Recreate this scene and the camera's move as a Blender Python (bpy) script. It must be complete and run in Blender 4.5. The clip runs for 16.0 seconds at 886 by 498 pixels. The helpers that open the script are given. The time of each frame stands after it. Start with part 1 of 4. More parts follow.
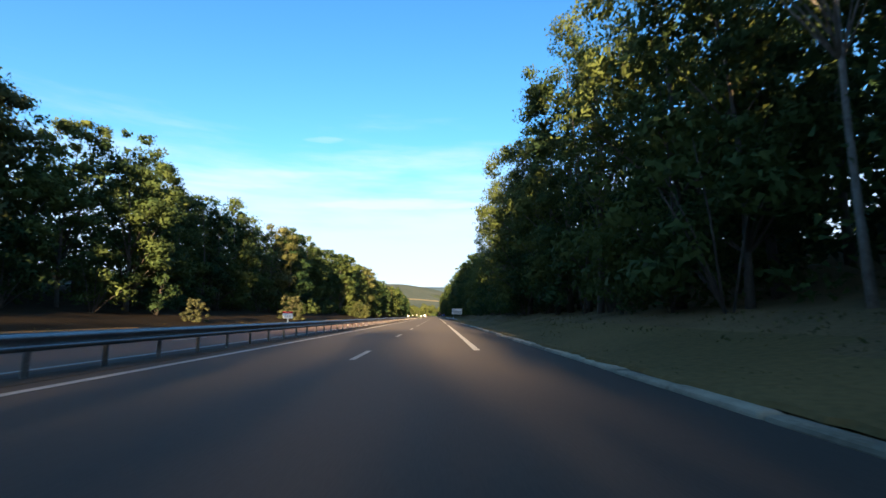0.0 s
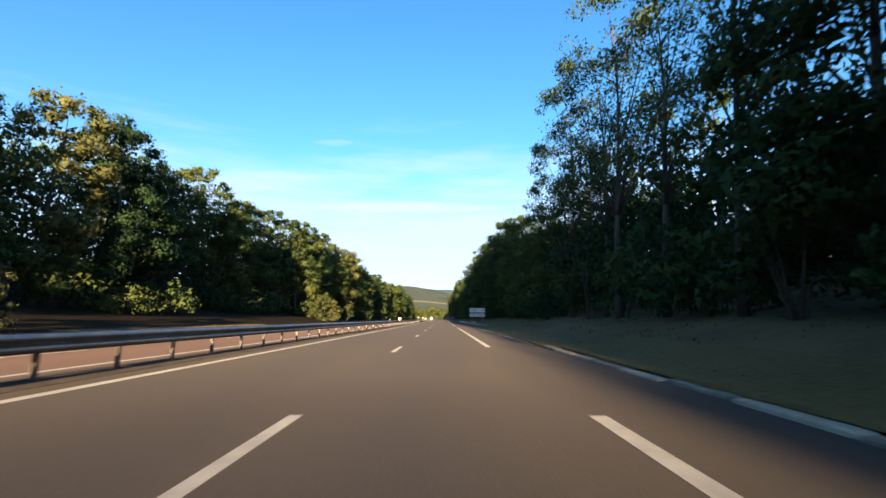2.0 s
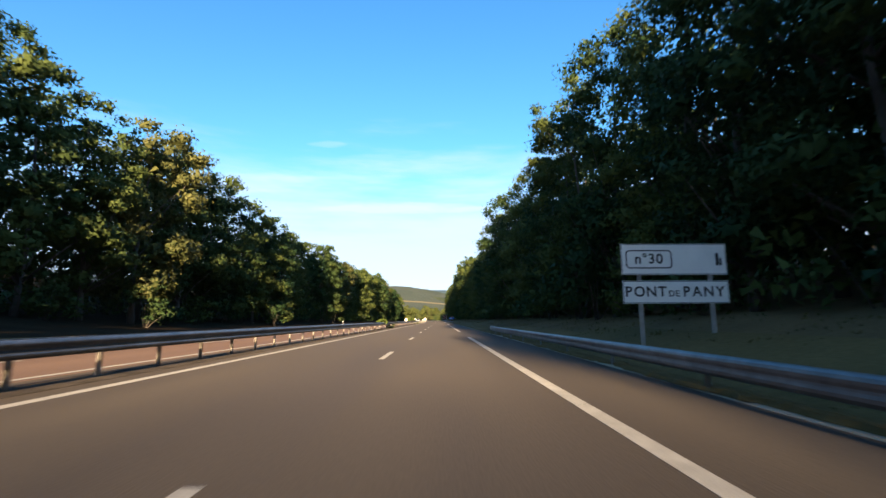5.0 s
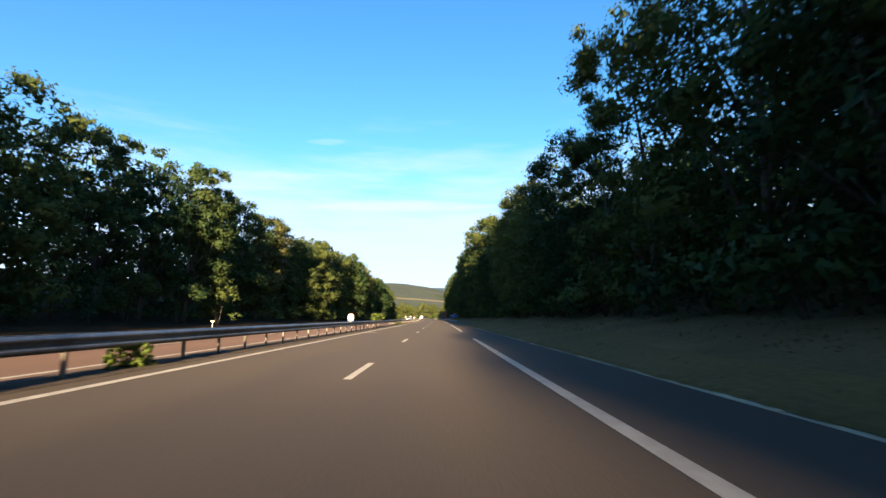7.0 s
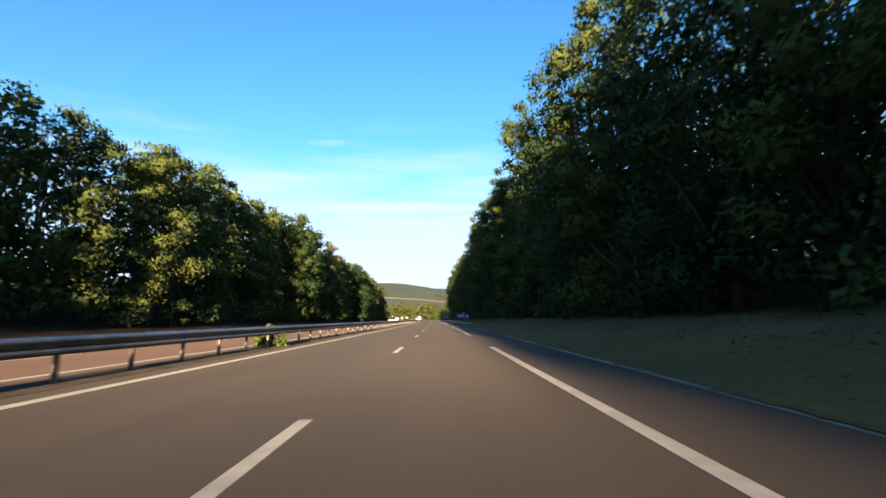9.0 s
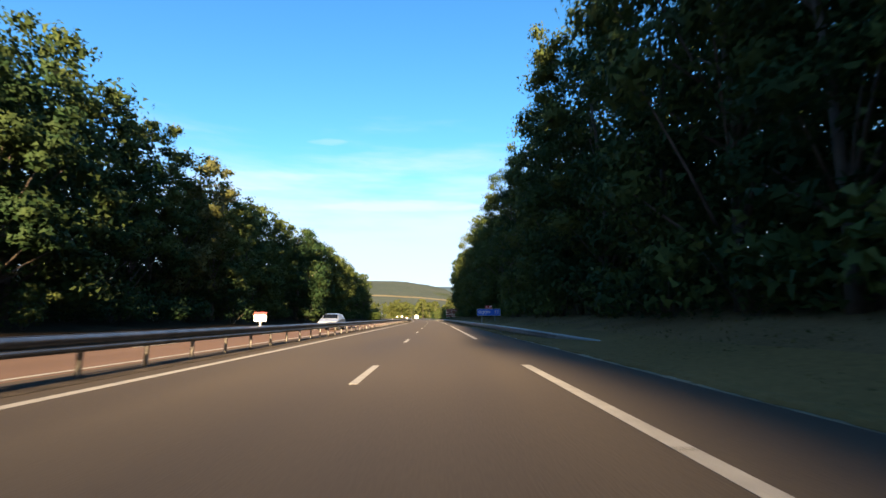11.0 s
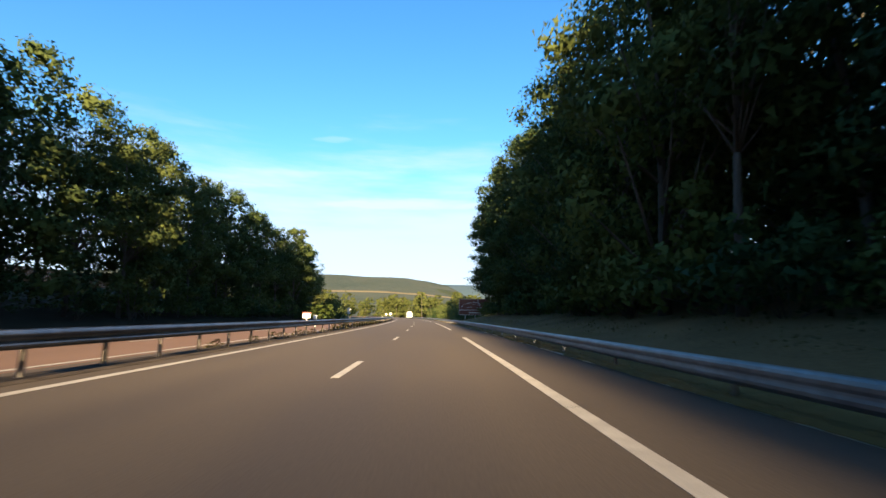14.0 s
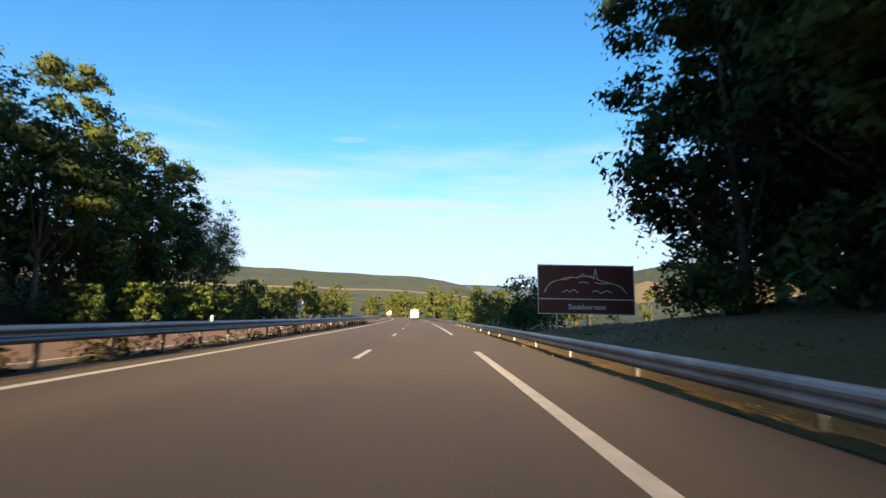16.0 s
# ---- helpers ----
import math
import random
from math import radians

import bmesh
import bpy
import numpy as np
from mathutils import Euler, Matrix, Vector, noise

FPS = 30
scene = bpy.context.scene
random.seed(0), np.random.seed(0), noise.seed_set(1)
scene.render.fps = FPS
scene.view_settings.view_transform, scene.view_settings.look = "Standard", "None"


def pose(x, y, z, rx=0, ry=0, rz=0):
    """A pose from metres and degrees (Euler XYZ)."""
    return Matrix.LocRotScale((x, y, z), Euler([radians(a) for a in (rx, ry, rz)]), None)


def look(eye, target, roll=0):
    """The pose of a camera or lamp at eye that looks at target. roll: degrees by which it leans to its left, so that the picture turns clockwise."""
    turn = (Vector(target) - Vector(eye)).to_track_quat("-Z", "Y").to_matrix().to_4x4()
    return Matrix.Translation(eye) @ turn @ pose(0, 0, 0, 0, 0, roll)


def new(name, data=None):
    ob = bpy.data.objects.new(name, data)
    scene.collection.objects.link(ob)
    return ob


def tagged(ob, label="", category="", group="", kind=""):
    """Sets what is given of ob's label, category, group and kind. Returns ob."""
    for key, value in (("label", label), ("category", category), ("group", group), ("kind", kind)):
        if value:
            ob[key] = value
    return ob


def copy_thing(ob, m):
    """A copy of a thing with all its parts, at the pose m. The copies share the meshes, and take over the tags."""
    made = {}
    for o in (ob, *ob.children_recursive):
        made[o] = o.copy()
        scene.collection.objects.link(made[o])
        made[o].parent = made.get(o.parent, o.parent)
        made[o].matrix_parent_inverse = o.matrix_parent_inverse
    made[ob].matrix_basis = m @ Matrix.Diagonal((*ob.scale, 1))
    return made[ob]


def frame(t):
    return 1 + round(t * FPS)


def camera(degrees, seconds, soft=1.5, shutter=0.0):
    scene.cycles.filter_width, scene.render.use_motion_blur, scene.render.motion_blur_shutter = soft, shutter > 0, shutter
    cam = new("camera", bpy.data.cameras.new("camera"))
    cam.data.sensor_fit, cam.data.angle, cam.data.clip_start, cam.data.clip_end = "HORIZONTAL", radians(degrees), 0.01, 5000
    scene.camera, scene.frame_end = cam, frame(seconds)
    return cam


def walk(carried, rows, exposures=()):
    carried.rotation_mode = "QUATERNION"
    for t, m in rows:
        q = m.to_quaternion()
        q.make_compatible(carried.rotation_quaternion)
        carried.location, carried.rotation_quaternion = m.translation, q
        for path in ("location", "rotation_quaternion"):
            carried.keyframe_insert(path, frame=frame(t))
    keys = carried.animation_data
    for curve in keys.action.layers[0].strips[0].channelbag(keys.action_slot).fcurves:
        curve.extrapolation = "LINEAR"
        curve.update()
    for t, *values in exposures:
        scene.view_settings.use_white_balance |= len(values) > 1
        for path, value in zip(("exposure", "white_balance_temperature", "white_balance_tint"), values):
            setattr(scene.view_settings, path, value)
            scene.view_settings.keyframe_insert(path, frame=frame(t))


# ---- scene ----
# ---- camera ----
EXPOSURES = [(0, 2.37, 5550, 10), (2, 2.33, 5550, 10), (14, 2.33, 5550, 10), (16, 2.15, 5550, 10)]
SKY_STRENGTH, SUN_STRENGTH = 0.085, 5.0
SKY_SATURATION = 1.2
SUN_COLOR = (1.0, 0.66, 0.31)
CLOUD = (2.32, 2.43, 2.70, 1)
# height of the woods along the road (unseen below y = 0, set there for the shade they cast), and stretches where they
# are thin
LEFT_Y = [-215, -20, 0, 30, 70, 90, 105, 120, 135, 155, 178, 205, 222, 248, 268, 287, 304, 334, 350, 375, 405, 424, 440, 460, 505]
LEFT_H = [14.8, 17.0, 16.2, 15.5, 14.6, 15.2, 17.0, 16.8, 16.4, 18.6, 19.0, 16.8, 16.4, 18.0, 16.2, 16.6, 18.8, 19.6, 18.6, 17.4, 17.6, 19.0, 18.2, 17.4, 17.2]
RIGHT_Y = [-200, -150, -125, -40, -20, 0, 9, 24, 36, 52, 58, 72, 88, 98, 104, 111, 118, 124, 132, 178, 196, 206, 212, 220, 232, 254, 270, 285, 306, 345, 410, 427, 449, 475]
RIGHT_H = [20, 18, 13.5, 13.5, 12.8, 14, 16, 19, 21, 18, 18, 20, 21, 17, 11.6, 11.2, 13.6, 16, 16.6, 18.3, 17.4, 17.0, 12.8, 13.6, 15, 15.8, 17.4, 20.0, 21.4, 20.2, 20.0, 17.8, 21, 22]
THIN = [(24, 62, 0.2), (62, 80, 0.75), (80, 95, 0.5), (283, 300, 0.18), (358, 380, 0.25), (385, 412, 0.12)]   # from, to, share of thin trees
cam = camera(86.8, 16.0, 1.5, 0.12)
# seconds, x, y, z, yaw, pitch, roll
ROWS = [
    (0, 2.25, 0.00, 1.075, -0.70, 8.12, 0.16),
    (0.5, 2.20, 11.65, 1.075, -0.52, 8.15, 0.04),
    (1, 2.10, 23.63, 1.075, -0.18, 8.16, -0.12),
    (1.5, 1.96, 35.92, 1.075, 0.05, 8.34, -0.33),
    (2, 1.76, 48.49, 1.075, 0.20, 8.47, -0.36),
    (2.5, 1.54, 61.32, 1.075, 0.02, 8.56, -0.27),
    (3, 1.41, 74.39, 1.075, -0.30, 8.60, -0.16),
    (3.5, 1.44, 87.68, 1.075, -0.26, 8.63, 0.06),
    (4, 1.47, 101.17, 1.075, -0.23, 8.61, 0.16),
    (6.5, 1.42, 171.02, 1.075, -0.49, 8.45, 0.13),
    (7, 1.37, 185.37, 1.075, -0.51, 8.36, 0.03),
    (7.5, 1.36, 199.82, 1.075, -0.50, 8.40, 0.11),
    (8, 1.35, 214.36, 1.075, -0.47, 8.45, 0.05),
    (8.5, 1.30, 228.97, 1.075, -0.45, 8.43, 0.07),
    (9, 1.25, 243.66, 1.075, -0.40, 8.47, 0.07),
    (9.5, 1.23, 258.41, 1.075, -0.37, 8.43, 0.02),
    (10, 1.22, 273.22, 1.075, -0.23, 8.39, 0.14),
    (12.5, 0.57, 348.06, 1.075, -0.27, 8.31, -0.03),
    (13, 0.49, 363.17, 1.075, -0.16, 8.29, -0.13),
    (13.5, 0.30, 378.34, 1.075, -0.10, 8.19, -0.52),
    (14, 0.10, 393.57, 1.075, 0.05, 8.16, -0.54),
    (14.5, -0.18, 408.86, 1.075, 0.34, 8.14, -0.63),
    (15, -0.59, 424.21, 1.075, 0.75, 8.08, -0.80),
    (15.5, -1.18, 439.64, 1.075, 1.32, 7.99, -1.05),
    (16, -1.92, 455.15, 1.075, 1.75, 8.16, -1.10),
]
walk(cam, [(t, pose(x, y, z, 90 + pitch, roll, yaw)) for t, x, y, z, yaw, pitch, roll in ROWS], EXPOSURES)

# ---- world, sun ----
SUN_UP, SUN_SIDE = 6.4, 2.08          # degrees: height, and how far it stands to the east of the road's back
world = bpy.data.worlds.new("world")
scene.world = world
world.use_nodes = True
wn, wl = world.node_tree.nodes, world.node_tree.links
wn.clear()
w_out = wn.new("ShaderNodeOutputWorld")
w_bg = wn.new("ShaderNodeBackground")
sky = wn.new("ShaderNodeTexSky")
sky.sky_type = "NISHITA"
sky.sun_disc = False
sky.sun_elevation = radians(SUN_UP)
sky.sun_rotation = radians(180 - SUN_SIDE)
sky.altitude, sky.air_density, sky.dust_density, sky.ozone_density = 400, 1.0, 0.6, 2.0
w_bg.inputs["Strength"].default_value = SKY_STRENGTH
w_tc = wn.new("ShaderNodeTexCoord")
w_map = wn.new("ShaderNodeMapping")
w_map.inputs["Scale"].default_value = (1.6, 1.6, 11.0)
w_map.inputs["Rotation"].default_value = (0, radians(2.0), radians(25))
w_noise = wn.new("ShaderNodeTexNoise")
w_noise.inputs["Scale"].default_value = 2.3
w_noise.inputs["Detail"].default_value = 6
w_noise.inputs["Roughness"].default_value = 0.55
w_sep = wn.new("ShaderNodeSeparateXYZ")
w_band = wn.new("ShaderNodeMapRange")          # thin cloud thickens towards the horizon
w_band.inputs["From Min"].default_value, w_band.inputs["From Max"].default_value = 0.0, 0.47
w_band.inputs["To Min"].default_value, w_band.inputs["To Max"].default_value = 0.66, -0.17
w_add = wn.new("ShaderNodeMath")
w_add.operation = "ADD"
w_ramp = wn.new("ShaderNodeMapRange")
w_ramp.interpolation_type = "SMOOTHSTEP"
w_ramp.inputs["From Min"].default_value, w_ramp.inputs["From Max"].default_value = 0.48, 0.92
w_ramp.inputs["To Max"].default_value = 0.85
w_mix = wn.new("ShaderNodeMix")
w_mix.data_type = "RGBA"
w_mix.inputs["B"].default_value = CLOUD
wl.new(w_tc.outputs["Generated"], w_map.inputs["Vector"])
wl.new(w_map.outputs["Vector"], w_noise.inputs["Vector"])
wl.new(w_tc.outputs["Generated"], w_sep.inputs["Vector"])
wl.new(w_sep.outputs["Z"], w_band.inputs["Value"])
w_soft = wn.new("ShaderNodeMapRange")
w_soft.inputs["To Min"].default_value, w_soft.inputs["To Max"].default_value = 0.20, 0.80
wl.new(w_noise.outputs["Fac"], w_soft.inputs["Value"])
wl.new(w_soft.outputs["Result"], w_add.inputs[0])
wl.new(w_band.outputs["Result"], w_add.inputs[1])
wl.new(w_add.outputs["Value"], w_ramp.inputs["Value"])
def sky_math(kind, a, b):
    """One step of arithmetic on the sky's direction."""
    node = wn.new("ShaderNodeMath")
    node.operation = kind
    for socket, value in zip(node.inputs, (a, b)):
        if isinstance(value, (int, float)):
            socket.default_value = value
        else:
            wl.new(value, socket)
    return node.outputs["Value"]


w_fine = wn.new("ShaderNodeTexNoise")
w_fine.inputs["Scale"].default_value = 9.0
w_fine.inputs["Detail"].default_value = 4
wl.new(w_map.outputs["Vector"], w_fine.inputs["Vector"])
cover = w_ramp.outputs["Result"]
# small wisps high in the blue: place across, height, half length, half thickness, density
for across, up, long, thick, dense in ((-0.252, 0.388, 0.045, 0.008, 0.24), (-0.155, 0.352, 0.070, 0.014, 0.14), (-0.080, 0.242, 0.20, 0.013, 0.34), (-0.20, 0.305, 0.13, 0.014, 0.14), (-0.42, 0.30, 0.16, 0.024, 0.22), (0.55, 0.845, 0.15, 0.03, 0.2)):
    du = sky_math("DIVIDE", sky_math("SUBTRACT", sky_math("DIVIDE", w_sep.outputs["X"], w_sep.outputs["Y"]), across), long)
    dv = sky_math("DIVIDE", sky_math("SUBTRACT", sky_math("DIVIDE", w_sep.outputs["Z"], w_sep.outputs["Y"]), up), thick)
    far = sky_math("ADD", sky_math("MULTIPLY", du, du), sky_math("MULTIPLY", dv, dv))
    far = sky_math("ADD", far, sky_math("MULTIPLY", sky_math("SUBTRACT", w_fine.outputs["Fac"], 0.5), 2.4))
    wisp = wn.new("ShaderNodeMapRange")
    wisp.interpolation_type = "SMOOTHSTEP"
    wisp.inputs["From Max"].default_value = 1.3
    wisp.inputs["To Min"].default_value, wisp.inputs["To Max"].default_value = dense, 0.0
    wl.new(far, wisp.inputs["Value"])
    ahead = sky_math("GREATER_THAN", w_sep.outputs["Y"], 0.0)
    cover = sky_math("MINIMUM", sky_math("ADD", cover, sky_math("MULTIPLY", wisp.outputs["Result"], ahead)), 0.9)
wl.new(cover, w_mix.inputs["Factor"])
w_sat = wn.new("ShaderNodeHueSaturation")
w_sat.inputs["Saturation"].default_value = SKY_SATURATION
wl.new(sky.outputs["Color"], w_sat.inputs["Color"])
wl.new(w_sat.outputs["Color"], w_mix.inputs["A"])
wl.new(w_mix.outputs["Result"], w_bg.inputs["Color"])
wl.new(w_bg.outputs["Background"], w_out.inputs["Surface"])

sun_data = bpy.data.lights.new("sun", "SUN")
sun_data.energy, sun_data.angle, sun_data.color = SUN_STRENGTH, radians(0.55), SUN_COLOR
sun = new("sun", sun_data)
sun_dir = Vector((math.sin(radians(SUN_SIDE)) * math.cos(radians(SUN_UP)), -math.cos(radians(SUN_SIDE)) * math.cos(radians(SUN_UP)), math.sin(radians(SUN_UP))))
sun.matrix_world = look(sun_dir * 300, (0, 0, 0))


# ---- materials ----
def material(name, dark, light, scale=2.0, fine=60.0, rough=0.8, metal=0.0, bump=0.3, bump_size=0.01, island=0.0, per_object=0.0, spec=0.5, stretch=(1, 1, 1), translucent=0.0, matt=0.0):
    """Two colours mixed by a broad and a fine noise in metres, with bump and rough variation."""
    m = bpy.data.materials.new(name)
    m.use_nodes = True
    n, l = m.node_tree.nodes, m.node_tree.links
    b = n["Principled BSDF"]
    b.inputs["Metallic"].default_value = metal
    b.inputs["Specular IOR Level"].default_value = spec
    b.inputs["Diffuse Roughness"].default_value = matt
    geo = n.new("ShaderNodeNewGeometry")
    mp = n.new("ShaderNodeMapping")
    mp.inputs["Scale"].default_value = stretch
    l.new(geo.outputs["Position"], mp.inputs["Vector"])
    big, small = n.new("ShaderNodeTexNoise"), n.new("ShaderNodeTexNoise")
    big.inputs["Scale"].default_value, small.inputs["Scale"].default_value = scale, fine
    big.inputs["Detail"].default_value = small.inputs["Detail"].default_value = 4
    for t in (big, small):
        l.new(mp.outputs["Vector"], t.inputs["Vector"])
    total = n.new("ShaderNodeMath")
    total.operation = "MULTIPLY_ADD"
    total.inputs[1].default_value = 0.6
    half = n.new("ShaderNodeMath")
    half.operation = "MULTIPLY"
    half.inputs[1].default_value = 0.4
    l.new(small.outputs["Fac"], half.inputs[0])
    l.new(big.outputs["Fac"], total.inputs[0])
    l.new(half.outputs["Value"], total.inputs[2])
    last = total.outputs["Value"]
    for amount, node, socket in ((island, geo, "Random Per Island"), (per_object, n.new("ShaderNodeObjectInfo"), "Random")):
        if amount:
            mad = n.new("ShaderNodeMath")
            mad.operation = "MULTIPLY_ADD"
            mad.inputs[1].default_value = amount
            sub = n.new("ShaderNodeMath")
            sub.operation = "SUBTRACT"
            sub.inputs[1].default_value = amount / 2
            l.new(node.outputs[socket], mad.inputs[0])
            l.new(last, mad.inputs[2])
            l.new(mad.outputs["Value"], sub.inputs[0])
            last = sub.outputs["Value"]
    ramp = n.new("ShaderNodeMapRange")
    ramp.inputs["From Min"].default_value, ramp.inputs["From Max"].default_value = 0.3, 0.7
    l.new(last, ramp.inputs["Value"])
    mix = n.new("ShaderNodeMix")
    mix.data_type = "RGBA"
    mix.inputs["A"].default_value, mix.inputs["B"].default_value = (*dark, 1), (*light, 1)
    l.new(ramp.outputs["Result"], mix.inputs["Factor"])
    l.new(mix.outputs["Result"], b.inputs["Base Color"])
    rr = n.new("ShaderNodeMapRange")
    rr.inputs["To Min"].default_value, rr.inputs["To Max"].default_value = max(rough - 0.1, 0.02), min(rough + 0.1, 1)
    l.new(big.outputs["Fac"], rr.inputs["Value"])
    l.new(rr.outputs["Result"], b.inputs["Roughness"])
    if bump:
        bp = n.new("ShaderNodeBump")
        bp.inputs["Strength"].default_value, bp.inputs["Distance"].default_value = bump, bump_size
        l.new(small.outputs["Fac"], bp.inputs["Height"])
        l.new(bp.outputs["Normal"], b.inputs["Normal"])
    if translucent:
        tr, ms = n.new("ShaderNodeBsdfTranslucent"), n.new("ShaderNodeMixShader")
        ms.inputs["Fac"].default_value = translucent
        l.new(mix.outputs["Result"], tr.inputs["Color"])
        l.new(b.outputs["BSDF"], ms.inputs[1])
        l.new(tr.outputs["BSDF"], ms.inputs[2])
        l.new(ms.outputs["Shader"], n["Material Output"].inputs["Surface"])
    return m


ASPHALT = material("asphalt", (0.0368, 0.0296, 0.0229), (0.0592, 0.0484, 0.0368), 0.5, 45, 0.85, bump=0.5, bump_size=0.006, spec=0.3, stretch=(1, 0.12, 1), matt=0.58)
ASPHALT_FAR = material("asphalt_old", (0.090, 0.056, 0.039), (0.140, 0.088, 0.061), 0.5, 45, 0.85, bump=0.5, bump_size=0.006, spec=0.3, stretch=(1, 0.12, 1), matt=0.4)
PAINT = material("road_paint", (0.20, 0.190, 0.165), (0.37, 0.352, 0.315), 3, 50, 0.7, bump=0.3, bump_size=0.004, matt=0.4)
CONCRETE = material("concrete", (0.15, 0.135, 0.11), (0.34, 0.31, 0.26), 1.2, 30, 0.85, bump=0.5, per_object=0.25)
STEEL = material("galvanised_steel", (0.13, 0.135, 0.14), (0.29, 0.295, 0.30), 1.5, 12, 0.52, metal=0.78, bump=0.1, bump_size=0.003, per_object=0.2)
POST_STEEL = material("post_steel", (0.17, 0.155, 0.135), (0.40, 0.375, 0.34), 3, 20, 0.6, metal=0.3, bump=0.1, per_object=0.2)
GRASS = material("verge_grass", (0.085, 0.062, 0.028), (0.220, 0.142, 0.066), 0.35, 9, 0.95, bump=0.8, bump_size=0.06, spec=0.1, matt=0.3)
GRIT_SHADE = material("grit_and_rail_shade", (0.03, 0.025, 0.02), (0.11, 0.09, 0.07), 1.2, 25, 0.95, bump=0.8, bump_size=0.03, spec=0.1, matt=0.4)
GREEN_VERGE = material("green_verge", (0.078, 0.062, 0.022), (0.215, 0.140, 0.054), 0.14, 7, 0.95, bump=0.8, bump_size=0.05, spec=0.1, matt=0.3)
# leaf litter, its colour darkened further to paint the shade below the woods
LITTER_SHADE = material("shaded_leaf_litter", (0.016, 0.012, 0.007), (0.050, 0.034, 0.018), 0.5, 9, 0.95, bump=0.8, bump_size=0.05, spec=0.05)
# the haze of distance is put into these two bluish hill colours
HILL = material("hazed_woodland", (0.038, 0.054, 0.045), (0.074, 0.084, 0.066), 0.006, 0.05, 0.95, bump=1.0, bump_size=8, spec=0.05, matt=0.3)
FAR_HILL = material("hazed_ridge", (0.075, 0.115, 0.135), (0.105, 0.15, 0.165), 0.004, 0.03, 0.95, bump=0.0, spec=0.05)
FIELD = material("stubble_field", (0.22, 0.17, 0.08), (0.34, 0.27, 0.14), 0.01, 0.4, 0.95, bump=0.3, bump_size=0.2, spec=0.05)
MEADOW = material("meadow", (0.060, 0.076, 0.032), (0.115, 0.125, 0.055), 0.01, 0.4, 0.95, bump=0.3, bump_size=0.2, spec=0.05)
KERB = material("kerb_concrete", (0.14, 0.115, 0.075), (0.40, 0.34, 0.24), 1.3, 14, 0.9, bump=0.8, bump_size=0.03, per_object=0.35, matt=0.4)
BARK = material("bark", (0.045, 0.036, 0.028), (0.13, 0.11, 0.09), 2, 22, 0.9, bump=0.8, bump_size=0.03, stretch=(1, 1, 0.25))
BIRCH = material("pale_bark", (0.085, 0.07, 0.055), (0.27, 0.235, 0.195), 2.5, 9, 0.85, bump=0.5, bump_size=0.02)
LEAF = material("leaf", (0.024, 0.050, 0.019), (0.094, 0.118, 0.030), 0.25, 1.2, 0.72, bump=0, island=0.08, per_object=0.42, spec=0.12, translucent=0.2)
LEAF_GOLD = material("yellowing_leaf", (0.040, 0.055, 0.018), (0.140, 0.140, 0.042), 0.4, 2, 0.6, bump=0, island=0.2, per_object=0.2, spec=0.2, translucent=0.25)
LEAF_FRESH = material("fresh_leaf", (0.045, 0.078, 0.012), (0.115, 0.155, 0.026), 0.4, 2, 0.55, bump=0, island=0.4, per_object=0.2, spec=0.3, translucent=0.3)
LEAF_PALE = material("pale_leaf", (0.034, 0.044, 0.018), (0.115, 0.115, 0.05), 0.4, 2, 0.7, bump=0, island=0.4, spec=0.2, translucent=0.25)
LEAF_DRY = material("dry_weed", (0.026, 0.028, 0.010), (0.080, 0.070, 0.028), 0.6, 4, 0.8, bump=0, island=0.4, spec=0.2, translucent=0.2)
BLADE = material("grass_blade", (0.060, 0.062, 0.018), (0.180, 0.138, 0.048), 0.3, 3, 0.8, bump=0, island=0.5, spec=0.2, translucent=0.2)
SIGN_WHITE = material("sign_white", (0.74, 0.74, 0.70), (0.86, 0.86, 0.82), 2, 30, 0.45, bump=0)
# leaf colour lightened and yellowed to paint sunlight on the valley trees
LEAF_VALLEY = material("sun_tinted_leaf", (0.035, 0.055, 0.015), (0.125, 0.135, 0.035), 0.05, 0.6, 0.75, bump=0, island=0.2, spec=0.12, translucent=0.2)
SIGN_BLUE = material("sign_blue", (0.016, 0.11, 0.62), (0.022, 0.15, 0.75), 2, 30, 0.4, bump=0)
SIGN_RED = material("sign_red", (0.42, 0.015, 0.02), (0.58, 0.025, 0.03), 2, 30, 0.4, bump=0)
SIGN_BROWN = material("sign_brown", (0.10, 0.028, 0.018), (0.15, 0.045, 0.028), 2, 30, 0.45, bump=0)
SIGN_BLACK = material("sign_black", (0.015, 0.015, 0.016), (0.03, 0.03, 0.03), 2, 30, 0.5, bump=0)
SIGN_GREY = material("sign_back", (0.42, 0.43, 0.44), (0.55, 0.56, 0.57), 2, 30, 0.5, metal=0.4, bump=0)
VAN_WHITE = material("van_paint", (0.68, 0.68, 0.67), (0.82, 0.82, 0.81), 1.5, 12, 0.35, bump=0)
CAR_SILVER = material("car_paint", (0.50, 0.52, 0.55), (0.62, 0.64, 0.66), 2, 20, 0.3, metal=0.5, bump=0)
RUBBER = material("rubber", (0.012, 0.012, 0.012), (0.03, 0.03, 0.03), 5, 40, 0.85, bump=0.2)
DARK_GLASS = material("dark_glass", (0.01, 0.012, 0.014), (0.02, 0.022, 0.025), 2, 10, 0.08, bump=0)
LAMP_RED = material("lamp_red", (0.35, 0.01, 0.01), (0.5, 0.02, 0.02), 5, 40, 0.25, bump=0)


# ---- helpers ----
def flat_mesh(name, verts, faces, mat):
    me = bpy.data.meshes.new(name)
    me.from_pydata([tuple(map(float, v)) for v in verts], [], [tuple(map(int, f)) for f in faces])
    me.materials.append(mat)
    return me


